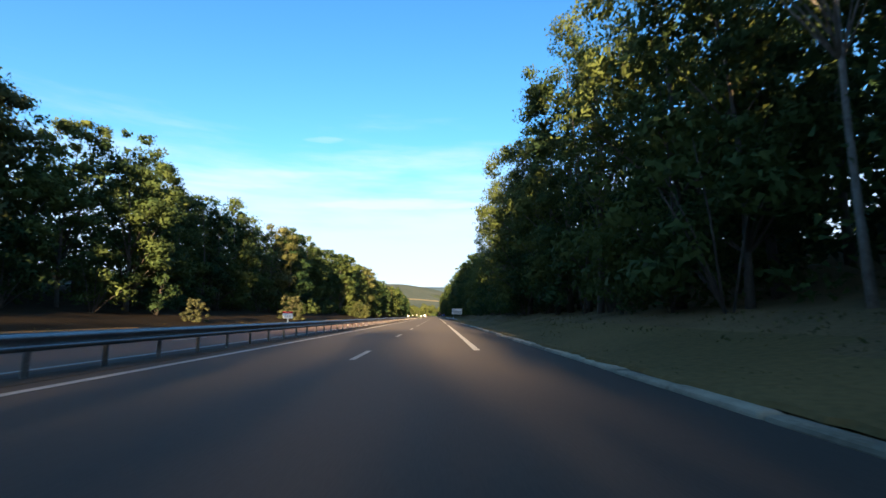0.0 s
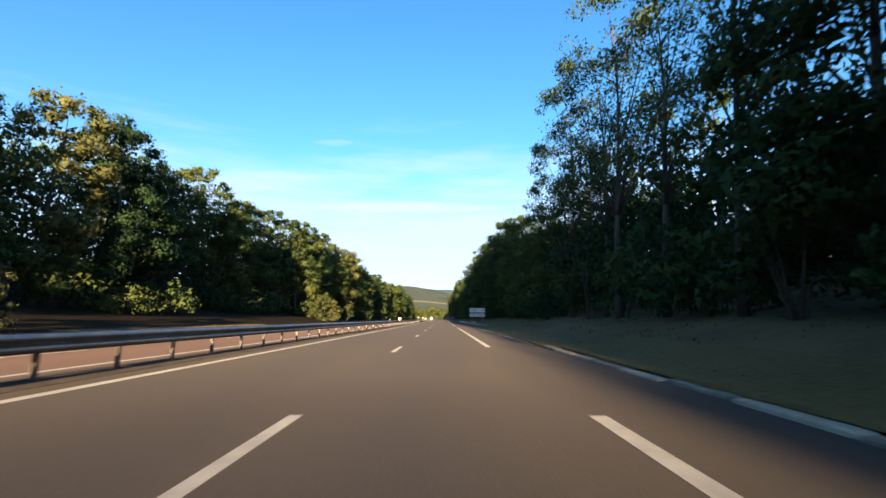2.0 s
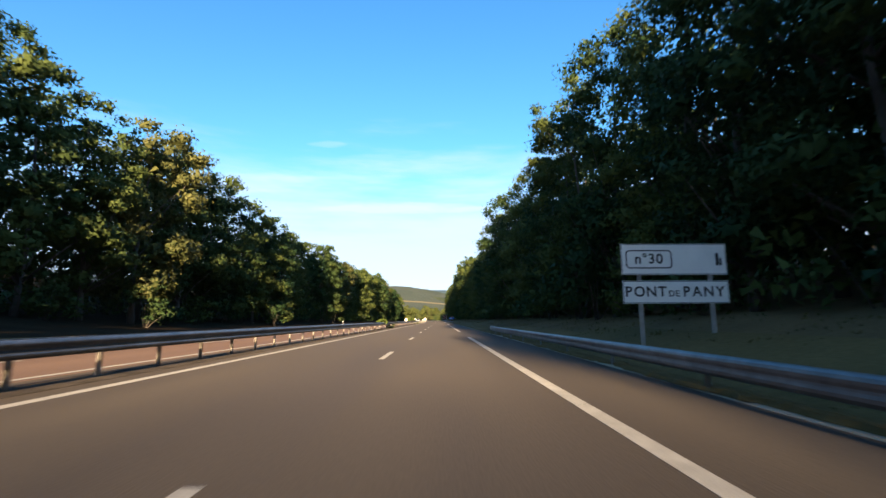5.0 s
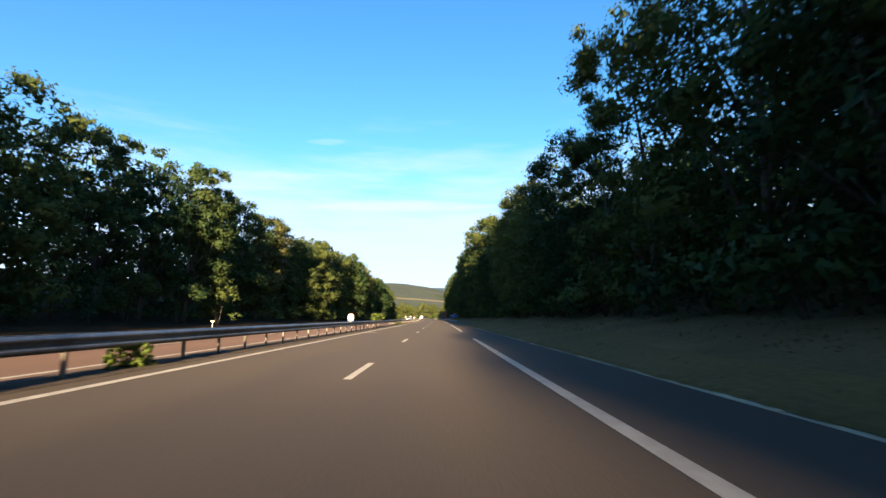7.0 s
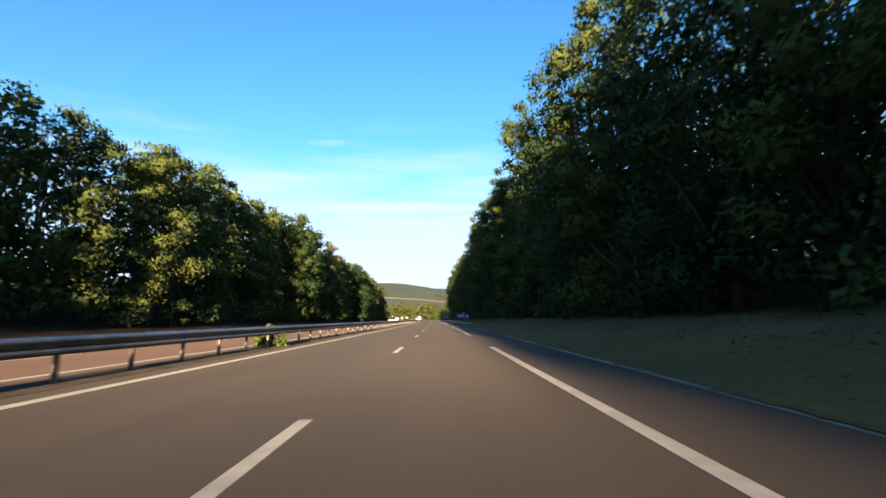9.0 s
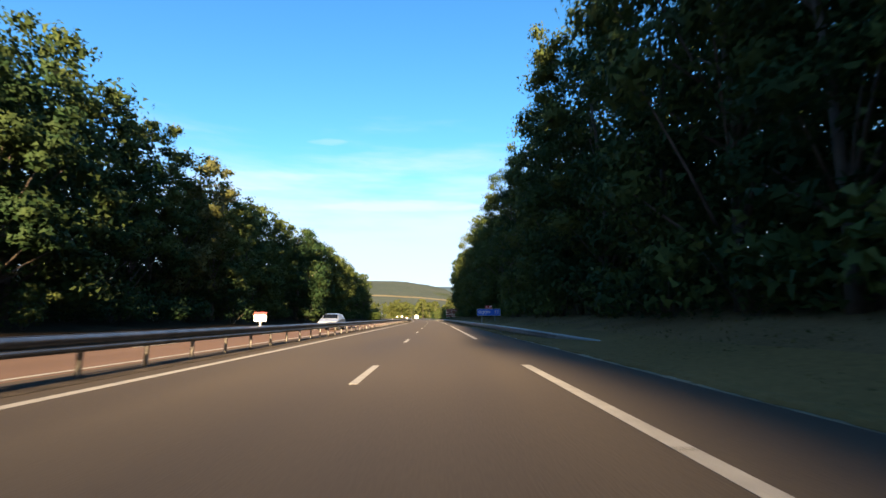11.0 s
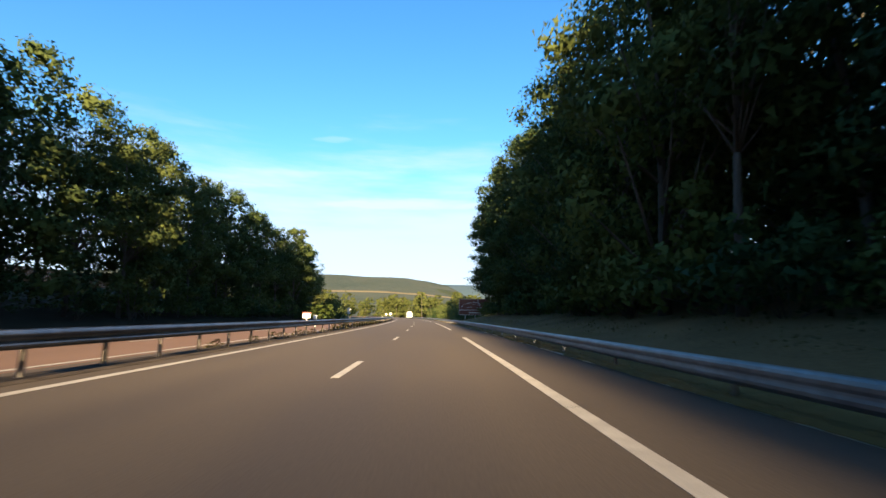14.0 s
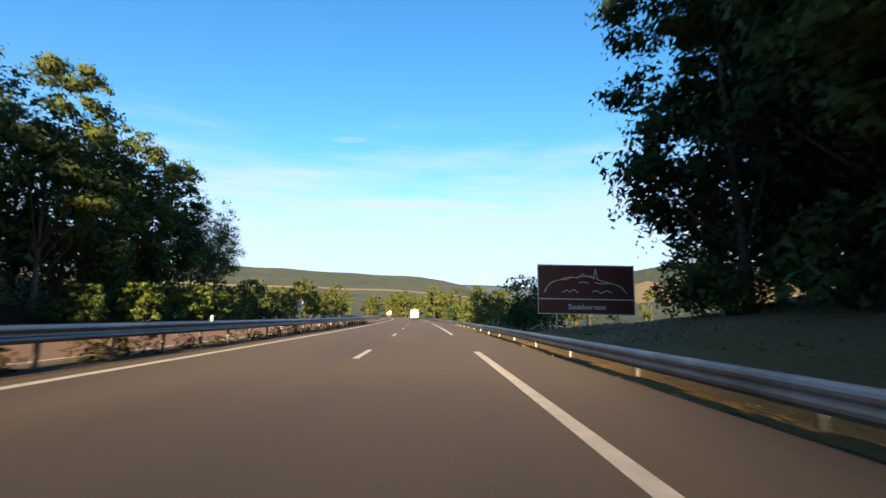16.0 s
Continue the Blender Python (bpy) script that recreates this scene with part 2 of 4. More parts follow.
def quad_mesh(name, verts, mat, normals=None):
    """A mesh of loose leaves out of an array (n, corners, 3); normals (n, 3) shade them as one mass with their bough."""
    n, c = len(verts), verts.shape[1]
    me = bpy.data.meshes.new(name)
    me.vertices.add(n * c)
    me.vertices.foreach_set("co", np.ascontiguousarray(verts, dtype=np.float32).ravel())
    me.loops.add(n * c)
    me.loops.foreach_set("vertex_index", np.arange(n * c, dtype=np.int32))
    me.polygons.add(n)
    me.polygons.foreach_set("loop_start", np.arange(0, n * c, c, dtype=np.int32))
    me.materials.append(mat)
    me.update(calc_edges=True)
    if normals is not None:
        me.polygons.foreach_set("use_smooth", np.ones(n, dtype=bool))
        own = me.attributes.new("custom_normal", "FLOAT_VECTOR", "POINT")
        own.data.foreach_set("vector", np.repeat(normals, c, axis=0).astype(np.float32).ravel())
    return me


def bm_mesh(name, bm, mat, smooth=False):
    me = bpy.data.meshes.new(name)
    bm.to_mesh(me)
    bm.free()
    me.materials.append(mat)
    if smooth:
        for f in me.polygons:
            f.use_smooth = True
    return me


def part(name, data, mat, parent, label="", m=None):
    """One mesh object under a thing or a part; data is a bmesh or a mesh."""
    if isinstance(data, bmesh.types.BMesh):
        data = bm_mesh(name, data, mat)
    ob = new(name, data)
    ob.parent = parent
    if m is not None:
        ob.matrix_basis = m
    if label:
        tagged(ob, label)
    return ob


def thing(name, label, category, group="", m=None, kind=""):
    ob = tagged(new(name), label, category, group, kind)
    if m is not None:
        ob.matrix_basis = m
    return ob


def box(bm, x0, x1, y0, y1, z0, z1, bevel=0.0):
    made = bmesh.ops.create_cube(bm, size=1, matrix=Matrix.Translation(((x0 + x1) / 2, (y0 + y1) / 2, (z0 + z1) / 2)) @ Matrix.Diagonal((x1 - x0, y1 - y0, z1 - z0, 1)))
    if bevel:
        edges = list({e for v in made["verts"] for e in v.link_edges})
        bmesh.ops.bevel(bm, geom=edges, offset=bevel, segments=2, affect="EDGES", profile=0.5)
    return bm


def boxed(*a, **k):
    return box(bmesh.new(), *a, **k)


def tube(points, radii, sides=8):
    """Vertices and faces of a tapered tube through points."""
    verts, faces = [], []
    pts = [Vector(p) for p in points]
    for i, p in enumerate(pts):
        d = (pts[min(i + 1, len(pts) - 1)] - pts[max(i - 1, 0)]).normalized()
        a = d.orthogonal().normalized()
        b = d.cross(a)
        for k in range(sides):
            w = 2 * math.pi * k / sides
            verts.append(p + (a * math.cos(w) + b * math.sin(w)) * radii[i])
    for i in range(len(pts) - 1):
        for k in range(sides):
            j = (k + 1) % sides
            faces.append((i * sides + k, i * sides + j, (i + 1) * sides + j, (i + 1) * sides + k))
    faces.append(tuple(range((len(pts) - 1) * sides, len(pts) * sides)))
    faces.append(tuple(reversed(range(sides))))
    return verts, faces


def tubes_mesh(name, list_of_tubes, mat, smooth=True):
    verts, faces = [], []
    for v, f in list_of_tubes:
        k = len(verts)
        verts += v
        faces += [tuple(i + k for i in q) for q in f]
    me = flat_mesh(name, verts, faces, mat)
    for q in me.polygons:
        q.use_smooth = smooth
    return me


# ---- the line of the road ----
# the dashed lane line runs at x = road_x(y); o is the way across from it
KNOT_Y = np.array([-60, 60, 140, 220, 290, 340, 380, 420, 460, 500, 540.0])
KNOT_X = np.array([0, 0.10, -0.17, -0.23, -0.26, -0.77, -1.33, -2.27, -4.01, -6.84, -10.54])
_h = np.diff(KNOT_Y)
_n = len(KNOT_Y)
_A, _b = np.eye(_n), np.zeros(_n)
for i in range(1, _n - 1):
    _A[i, i - 1:i + 2] = _h[i - 1], 2 * (_h[i - 1] + _h[i]), _h[i]
    _b[i] = 6 * ((KNOT_X[i + 1] - KNOT_X[i]) / _h[i] - (KNOT_X[i] - KNOT_X[i - 1]) / _h[i - 1])
_M = np.linalg.solve(_A, _b)


def road_x(y):
    y = np.asarray(y, dtype=float)
    c = np.clip(y, -60, 540)
    i = np.clip(np.searchsorted(KNOT_Y, c) - 1, 0, _n - 2)
    a, b = (KNOT_Y[i + 1] - c) / _h[i], (c - KNOT_Y[i]) / _h[i]
    x = a * KNOT_X[i] + b * KNOT_X[i + 1] + ((a ** 3 - a) * _M[i] + (b ** 3 - b) * _M[i + 1]) * _h[i] ** 2 / 6
    over = np.clip(y - 540, 0, 360)
    x = x - 0.1 * over - 0.00034 * over ** 2 - (0.1 + 0.245) * np.clip(y - 900, 0, None)
    # made-up unseen bend behind the start, curved so that the woods shade the road
    return x + 0.0041 * np.clip(-60 - y, 0, 150) ** 2 + 1.2 * np.clip(-210 - y, 0, None)


def heading(y):
    """Degrees by which the road has turned to the left at y."""
    return math.degrees(math.atan2(-(float(road_x(y + 1)) - float(road_x(y - 1))), 2))


def at(y, o, z=0.0, turn=0.0):
    """A pose on the road's line: y along it, o across, turned with it."""
    return pose(float(road_x(y)) + o, y, z, 0, 0, heading(y) + turn)


def smooth01(t):
    t = np.clip(t, 0, 1)
    return t * t * (3 - 2 * t)


BANK_O = [-3000, -60, -30, -22, -18.6, -16.4, -16.1, 5.45, 5.75, 8.0, 11.0, 16, 40, 3000]
BANK_Z = [10, 9, 2.4, 1.1, 0.55, 0.0, -0.10, -0.10, 0.03, 0.35, 1.05, 1.7, 8.0, 9.0]


RIDGE_X, RIDGE_Z = [-3000, -1500, -860, -700, -480, -285, -150, -60, 20, 90, 220], [150, 185, 198, 190, 170, 168, 164, 152, 128, 84, 0]


def draw_in(y):
    """How far the shoulder line, kerb and roadside rail stand nearer to the lane line than usual."""
    return np.interp(y, [0, 60, 150, 220, 350, 410, 455, 600], [0.06, 0.05, 0.01, 0.0, 0.03, 0.05, 0.13, 0.13])


def ground_z(x, y):
    """Height of the ground: flat bed of the road, banks beside it, a valley ahead and hills behind that."""
    x, y = np.asarray(x, dtype=float), np.asarray(y, dtype=float)
    o = x - road_x(y)
    bank = np.interp(o, BANK_O, BANK_Z)
    inside = (o > -16.4) & (o < 5.75)
    bank = bank - np.where(o < -16.4, smooth01((y - 140) / 40) * np.clip(bank, 0, 0.95), 0)
    end = np.where(o > 0, smooth01((y - 470) / 40), smooth01((y - 505) / 50))
    z = np.where(inside, bank, bank * (1 - end) - end * (0.2 + 0.02 * np.minimum(np.abs(o + 5), 60)))
    z = z + np.where(inside, 0, 0.06 * np.sin(x * 1.3 + y * 0.37) * np.sin(y * 0.9 - x * 0.4)) * np.clip((np.abs(o + 5.5) - 11.5) / 3, 0, 1)
    left = smooth01((y - 1000) / 1500) * np.interp(x, RIDGE_X, RIDGE_Z) * (1 + 0.02 * np.sin(x / 97) + 0.012 * np.sin(x / 41))
    right = 240 * smooth01((y - 900) / 1500) * smooth01((x - 40) / 900) * (1 + 0.06 * np.sin(x / 210))
    back = 255 * smooth01((y - 3200) / 1200) * (1 + 0.05 * np.sin(x / 500 + 2))
    valley = 4 * smooth01((y - 560) / 500) * smooth01((1700 - y) / 700)
    return z + np.maximum(np.maximum(left, right), back) - valley * (y < 1700)


def strip(name, o0, o1, z, y0, y1, mat, thick=0.0, step=4.0, parent=None, drawn=False):
    """A ribbon along the road, with its thickness below z."""
    ys = np.linspace(y0, y1, max(2, int(round((y1 - y0) / step)) + 1))
    xs = road_x(ys) - (draw_in(ys) if drawn else 0)
    verts, faces = [], []
    for x, y in zip(xs, ys):
        verts += [(x + o0, y, z), (x + o1, y, z), (x + o1, y, z - thick), (x + o0, y, z - thick)]
    for i in range(len(ys) - 1):
        a, b = 4 * i, 4 * i + 4
        faces.append((a, a + 1, b + 1, b))
        if thick:
            faces += [(a + 1, a + 2, b + 2, b + 1), (a + 2, a + 3, b + 3, b + 2), (a + 3, a, b, b + 3)]
    if thick:
        faces += [(0, 3, 2, 1), tuple(4 * (len(ys) - 1) + k for k in range(4))]
    ob = new(name, flat_mesh(name, verts, faces, mat))
    if parent:
        ob.parent = parent
    return ob


# ---- ground ----
ys = np.concatenate([np.arange(-420, 620, 4.0), np.geomspace(620, 5600, 110)])
os_ = np.concatenate([-np.geomspace(3600, 60, 45), np.arange(-56, -24, 4.0), np.arange(-24, -16.5, 1.0), [-16.4, -16.1], [-12, -8, -4, 0, 4], [5.45, 5.75], np.arange(6.5, 18, 1.0), np.arange(18, 56, 4.0), np.geomspace(60, 3600, 45)])
gx = road_x(np.minimum(ys, 900))[:, None] + os_[None, :]
gy = np.repeat(ys[:, None], len(os_), 1)
gz = ground_z(gx, gy)
ground_verts = np.stack([gx, gy, gz], -1).reshape(-1, 3)
cols = len(os_)
i, j = np.meshgrid(np.arange(len(ys) - 1), np.arange(cols - 1), indexing="ij")
a = (i * cols + j).ravel()
ground_mesh = flat_mesh("ground", ground_verts, np.stack([a, a + 1, a + cols + 1, a + cols], -1), GRASS)
for m in (HILL, FIELD, MEADOW, FAR_HILL, GREEN_VERGE, LITTER_SHADE):
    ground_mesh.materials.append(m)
mid = np.array([p.center[:] for p in ground_mesh.polygons])
mx, my, mz = mid.T
patch = np.sin(mx / 83 + 0.4 * np.sin(my / 120)) + np.sin(my / 140 + mx / 260)
# ground beyond 800 m takes the haze-tinted hill colours
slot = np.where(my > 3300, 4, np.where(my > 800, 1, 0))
slot = np.where((my > 560) & (my < 900) & (np.abs(mx) > 30), 3, slot)
slot = np.where((my > 900) & (my < 1900) & (mz < 95) & (patch > 0.35) & (mx < 60), 3, slot)
slot = np.where((my > 900) & (my < 2100) & (mz > 5) & (mz < 110) & (mx > 90) & (patch > -0.3), 2, slot)
slot = np.where((my > 1640) & (my < 1676) & (mx < 110), 2, slot)
mo = mx - road_x(my)
slot = np.where((my < 560) & (mo > 5) & (mo < 8.6 + 0.8 * np.sin(my / 17)), 5, slot)
# far verge and wood floor: litter with shade put into its colour
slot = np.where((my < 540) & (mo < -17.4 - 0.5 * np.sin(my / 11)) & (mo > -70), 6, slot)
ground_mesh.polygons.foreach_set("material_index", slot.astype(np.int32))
ground_mesh.polygons.foreach_set("use_smooth", np.ones(len(slot), dtype=bool))
ground = tagged(new("ground", ground_mesh), "dry grass verges, fields and wooded hills", "ground", kind="structure")

# ---- carriageways and markings ----
Y0, Y1 = -200, 900
road = tagged(strip("road", -5.9, 5.5, 0.0, Y0, Y1, ASPHALT, 0.09), "grey-brown worn asphalt carriageway in low sun", "road", kind="structure")
far_road = tagged(strip("road_2", -16.2, -5.9, -0.004, Y0, Y1, ASPHALT_FAR, 0.09), "pinkish asphalt of the opposite carriageway", "road", kind="structure")
# dark strip: grit and leaves, with the guardrail's shadow painted in
litter = tagged(strip("median_litter", -5.45, -4.55, 0.006, Y0, 560, GRIT_SHADE, 0.01), "dark strip under the median barrier, grit and dead leaves with the rail's shadow in its colour", "litter", kind="stuff")

edge_line = strip("edge_line", -4.03, -3.81, 0.005, -60, Y1, PAINT, 0.004, parent=road)
tagged(edge_line, "solid white left edge line")
far_edge = strip("edge_line", -6.32, -6.14, 0.005, -60, Y1, PAINT, 0.008, parent=far_road)
far_edge_2 = strip("edge_line", -13.75, -13.55, 0.005, -60, Y1, PAINT, 0.008, parent=far_road)
for k in range(-3, 60):
    y = 1.915 + 13 * k
    strip("lane_dash", -0.075, 0.075, 0.005, y - 3.0, y, PAINT, 0.004, 1.5, road)
    strip("lane_dash", -9.98, -9.83, 0.005, y - 6.0, y - 3.0, PAINT, 0.008, 1.5, far_road)
for k in range(-1, 14):
    y = 54 + 52 * k
    strip("shoulder_dash", 3.33, 3.53, 0.005, y - 39, y, PAINT, 0.004, 3, road, True)
# narrow cracks that run across the shoulder line
CRACK = material("tar_crack", (0.012, 0.011, 0.010), (0.035, 0.030, 0.026), 4, 40, 0.8, bump=0.2)
crng = random.Random(41)
for k in range(64):
    y, o, w = 6 + 8.2 * k + crng.uniform(-3, 3), crng.uniform(3.1, 3.3), crng.uniform(0.005, 0.010)
    pts = []
    while o < 3.6 + 0.25 * crng.random():
        pts.append((float(road_x(y)) + o, y))
        o += crng.uniform(0.07, 0.14)
        y += crng.uniform(-0.05, 0.06)
    n = len(pts)
    vs = [(x, yy + s * w, 0.0105) for s in (-1, 1) for x, yy in pts]
    if n > 2:
        new("crack", flat_mesh("crack", vs, [(i, i + 1, n + i + 1, n + i) for i in range(n - 1)], CRACK)).parent = road
# short cross bars beside the edge lines
strip("cross_bar", -3.75, -3.05, 0.005, 220.75, 221.0, PAINT, 0.004, 1.0, road)
strip("cross_bar", 2.75, 3.25, 0.005, 219.9, 220.2, PAINT, 0.004, 1.0, road)

# ---- guardrails ----
def beam_mesh(length=4.06, prof=None):
    """One W-shaped steel rail, its face towards +x, along y, 0.31 m high, its top at z = 0."""
    prof = prof or [(0.000, -0.004), (0.010, 0.0), (0.034, -0.008), (0.070, -0.040), (0.082, -0.062), (0.078, -0.086), (0.016, -0.128), (0.008, -0.155),
            (0.016, -0.182), (0.066, -0.206), (0.083, -0.232), (0.078, -0.262), (0.036, -0.298), (0.012, -0.308), (0.000, -0.310)]
    n = len(prof)
    verts, faces = [], []
    for y in (-length / 2, length / 2):
        verts += [(x, y, z) for x, z in prof] + [(x - 0.006, y, z) for x, z in reversed(prof)]
    m = 2 * n
    for k in range(m):
        faces.append((k, (k + 1) % m, m + (k + 1) % m, m + k))
    faces += [tuple(range(m - 1, -1, -1)), tuple(range(m, 2 * m))]
    return flat_mesh("beam", verts, faces, STEEL)


def post_mesh(height):
    """A steel channel post with its open side along y."""
    bm = bmesh.new()
    box(bm, -0.03, 0.03, 0.038, 0.045, -0.3, height)
    box(bm, -0.03, -0.023, -0.045, 0.038, -0.3, height)
    box(bm, 0.023, 0.03, -0.045, 0.038, -0.3, height)
    return bm_mesh("post", bm, POST_STEEL)


def spacer_mesh(width):
    bm = bmesh.new()
    box(bm, -width / 2, width / 2, -0.05, 0.05, -0.09, 0.09)
    for s in (-1, 1):
        bmesh.ops.create_cone(bm, cap_ends=True, segments=8, radius1=0.02, radius2=0.016, depth=0.03, matrix=pose(s * (width / 2 + 0.006), 0, 0, 0, 90 * s, 0))
    return bm_mesh("spacer", bm, POST_STEEL)


POST_SLIM = post_mesh(0.74)
POST_SLIM.transform(Matrix.Diagonal((0.8, 0.8, 1, 1)))
POST_SLIM.materials[0] = STEEL
# the roadside rail has a rounder, shallower face
SIDE_BEAM = beam_mesh(4.06, [(0.000, -0.004), (0.012, 0.0), (0.042, -0.010), (0.068, -0.036), (0.080, -0.075), (0.078, -0.115), (0.068, -0.150), (0.070, -0.180), (0.077, -0.215), (0.074, -0.255), (0.046, -0.296), (0.014, -0.309), (0.000, -0.310)])
BEAM, POST, SPACER, SPACER_ONE = beam_mesh(), post_mesh(0.74), spacer_mesh(0.34), spacer_mesh(0.16)
FLIP = pose(0, 0, 0, 0, 0, 180)
TOP = 0.79
median = thing("median_guardrail", "double-sided galvanised steel guardrail on posts between the carriageways", "guardrail", kind="structure")
for k in range(-15, 150):
    y = 4 * k
    part("beam", BEAM, STEEL, median, m=at(y, -4.94, TOP))
    part("beam", BEAM, STEEL, median, m=at(y, -5.30, TOP) @ FLIP)
for k in range(-12, 270):
    y = 1.9948 * k + 0.56
    post = part("post", POST, POST_STEEL, median, m=at(y, -5.12))
    if k % 2:
        part("spacer", SPACER, POST_STEEL, median, m=at(y, -5.12, TOP - 0.155))


def side_rail(y0, y1, start_out, end_out, off=5.5, top=0.58):
    """A rail along the shoulder; a flared end swings out and sinks into the bank over 22 m."""
    rail = thing("roadside_guardrail", "galvanised steel guardrail on posts beside the hard shoulder", "guardrail", kind="structure")
    count = math.ceil((y1 - y0) / 4)
    ends = []
    for k in range(count + 1):
        y = y0 + (y1 - y0) * k / count
        a, b = max((y0 + 22 - y) / 22, 0) * (start_out > 0), max((y - y1 + 22) / 22, 0) * (end_out > 0)
        ends.append(Vector((float(road_x(y)) + off - float(draw_in(y)) + start_out * a ** 1.7 + end_out * b ** 1.7, y, top - 0.30 * a ** 2 - 0.26 * b ** 2)))
    for p, q in zip(ends, ends[1:]):
        d = q - p
        m = Matrix.Translation((p + q) / 2) @ pose(0, 0, 0, math.degrees(math.atan2(d.z, d.y)), 0, math.degrees(math.atan2(-d.x, d.y))) @ FLIP
        part("beam", SIDE_BEAM, STEEL, rail, m=m)
        part("post", POST_SLIM, STEEL, rail, m=pose(p.x + 0.19, p.y, p.z - top - 0.20))
        part("spacer", SPACER_ONE, POST_STEEL, rail, m=pose(p.x + 0.08, p.y, p.z - 0.155))
    return rail


side_rail(108.3, 183.4, 1.75, 2.8)
side_rail(319.9, 643.9, 1.75, 0)

# ---- kerb ----
kerb = thing("kerb", "pale weathered concrete kerb stones along the hard shoulder", "kerb", kind="structure")
rng = random.Random(4)
KERB_STONE = bm_mesh("kerb_stone", boxed(-0.15, 0.15, -0.985, 0.985, -0.14, 0.09, 0.05), KERB)
for k in range(-6, 245):
    y = 2.0 * k
    worn = y > 66
    loose = 3.0 if 44 < y < 66 else 1.6
    part("kerb_stone", KERB_STONE, KERB, kerb, m=at(y, 5.66 - float(draw_in(y)) + loose * rng.uniform(-0.02, 0.02), (-0.078 if worn else 0.0) + loose * rng.uniform(-0.018, 0.006), loose * rng.uniform(-0.4, 0.4)))
# ragged turf that creeps over the kerb
t_y = np.arange(-12, 490, 0.22)
t_rng = np.random.default_rng(77)
rag = np.convolve(t_rng.normal(size=len(t_y) + 8), np.ones(9) / 3, "valid") * 0.035 + t_rng.normal(size=len(t_y)) * 0.022 + 0.05 * np.sin(t_y / 3.1) * np.sin(t_y / 7.7)
lip = np.where(t_y > 66, 5.62, 5.735) - draw_in(t_y)
lip = np.where(t_y > 322, lip - 0.10, lip)
high = np.where(t_y > 66, 0.03, 0.10)
t_x = road_x(t_y)
rows_o = [lip + rag, lip + rag + 0.05, lip + 0.16 + 0.6 * rag, lip + 0.5]
rows_z = [high - 0.025, high + 0.022 + 0.25 * np.abs(rag), high + 0.04 + 0.02 * t_rng.random(len(t_y)), None]
turf_verts = []
for o, z in zip(rows_o, rows_z):
    x = t_x + o
    turf_verts.append(np.stack([x, t_y, ground_z(x, t_y) - 0.03 if z is None else z], 1))
turf_verts = np.stack(turf_verts, 1).reshape(-1, 3)
i, j = np.meshgrid(np.arange(len(t_y) - 1), np.arange(3), indexing="ij")
a = (i * 4 + j).ravel()
tagged(new("turf_edge", flat_mesh("turf_edge", turf_verts, np.stack([a, a + 1, a + 5, a + 4], -1), GREEN_VERGE)), "ragged green turf creeping over the kerb", "turf", kind="stuff")


def loft(sections):
    """A closed hull through rings of equal length."""
    bm = bmesh.new()
    rings = [[bm.verts.new(p) for p in ring] for ring in sections]
    n = len(rings[0])
    for a, b in zip(rings, rings[1:]):
        for k in range(n):
            bm.faces.new((a[k], a[(k + 1) % n], b[(k + 1) % n], b[k]))
    bm.faces.new(tuple(reversed(rings[0])))
    bm.faces.new(tuple(rings[-1]))
    bmesh.ops.recalc_face_normals(bm, faces=bm.faces)
    return bm


# ---- signs ----
def glyph(char, size):
    """A flat raised letter and its left and right ends."""
    cu = bpy.data.curves.new("letter", "FONT")
    cu.body, cu.size, cu.align_y, cu.extrude, cu.offset = char, size, "CENTER", 0.002, size * 0.02
    ob = bpy.data.objects.new("letter", cu)
    scene.collection.objects.link(ob)
    me = bpy.data.meshes.new_from_object(ob.evaluated_get(bpy.context.evaluated_depsgraph_get()))
    bpy.data.objects.remove(ob)
    xs = [v.co.x for v in me.vertices]
    return me, min(xs), max(xs)


def lettering(words, size, mat, parent, x, z, y=-0.012, gap=0.13):
    """Raised letters, each its own part, centred at x on a plate that faces -y."""
    made, at_x = [], 0.0
    for char in words:
        if char == " ":
            at_x += size * 0.32
            continue
        me, lo, hi = glyph(char, size)
        me.materials.clear()
        me.materials.append(mat)
        made.append((me, at_x - lo))
        at_x += hi - lo + size * gap
    for me, shift in made:
        part("letter", me, mat, parent, m=pose(x - (at_x - size * gap) / 2 + shift, y, z, 90))


def plate(name, w, h, mat, parent, z, x=0.0, border=None, rim=0.03, label=""):
    """A sign plate with folded edges at its back and, if wanted, a proud border."""
    bm = bmesh.new()
    box(bm, x - w / 2, x + w / 2, -0.004, 0.004, z - h / 2, z + h / 2, 0.003)
    for s in (-1, 1):
        box(bm, x - w / 2, x + w / 2, 0.004, 0.035, z + s * (h / 2 - 0.004) - 0.003, z + s * (h / 2 - 0.004) + 0.003)
    ob = part(name, bm, mat, parent, label)
    if border:
        bm = bmesh.new()
        e = 0.012
        for s in (-1, 1):
            box(bm, x - w / 2 + e, x + w / 2 - e, -0.008, -0.004, z + s * (h / 2 - e - rim / 2) - rim / 2, z + s * (h / 2 - e - rim / 2) + rim / 2)
            box(bm, x + s * (w / 2 - e - rim / 2) - rim / 2, x + s * (w / 2 - e - rim / 2) + rim / 2, -0.008, -0.004, z - h / 2 + e + rim, z + h / 2 - e - rim)
        part("border", bm, border, parent)
    return ob


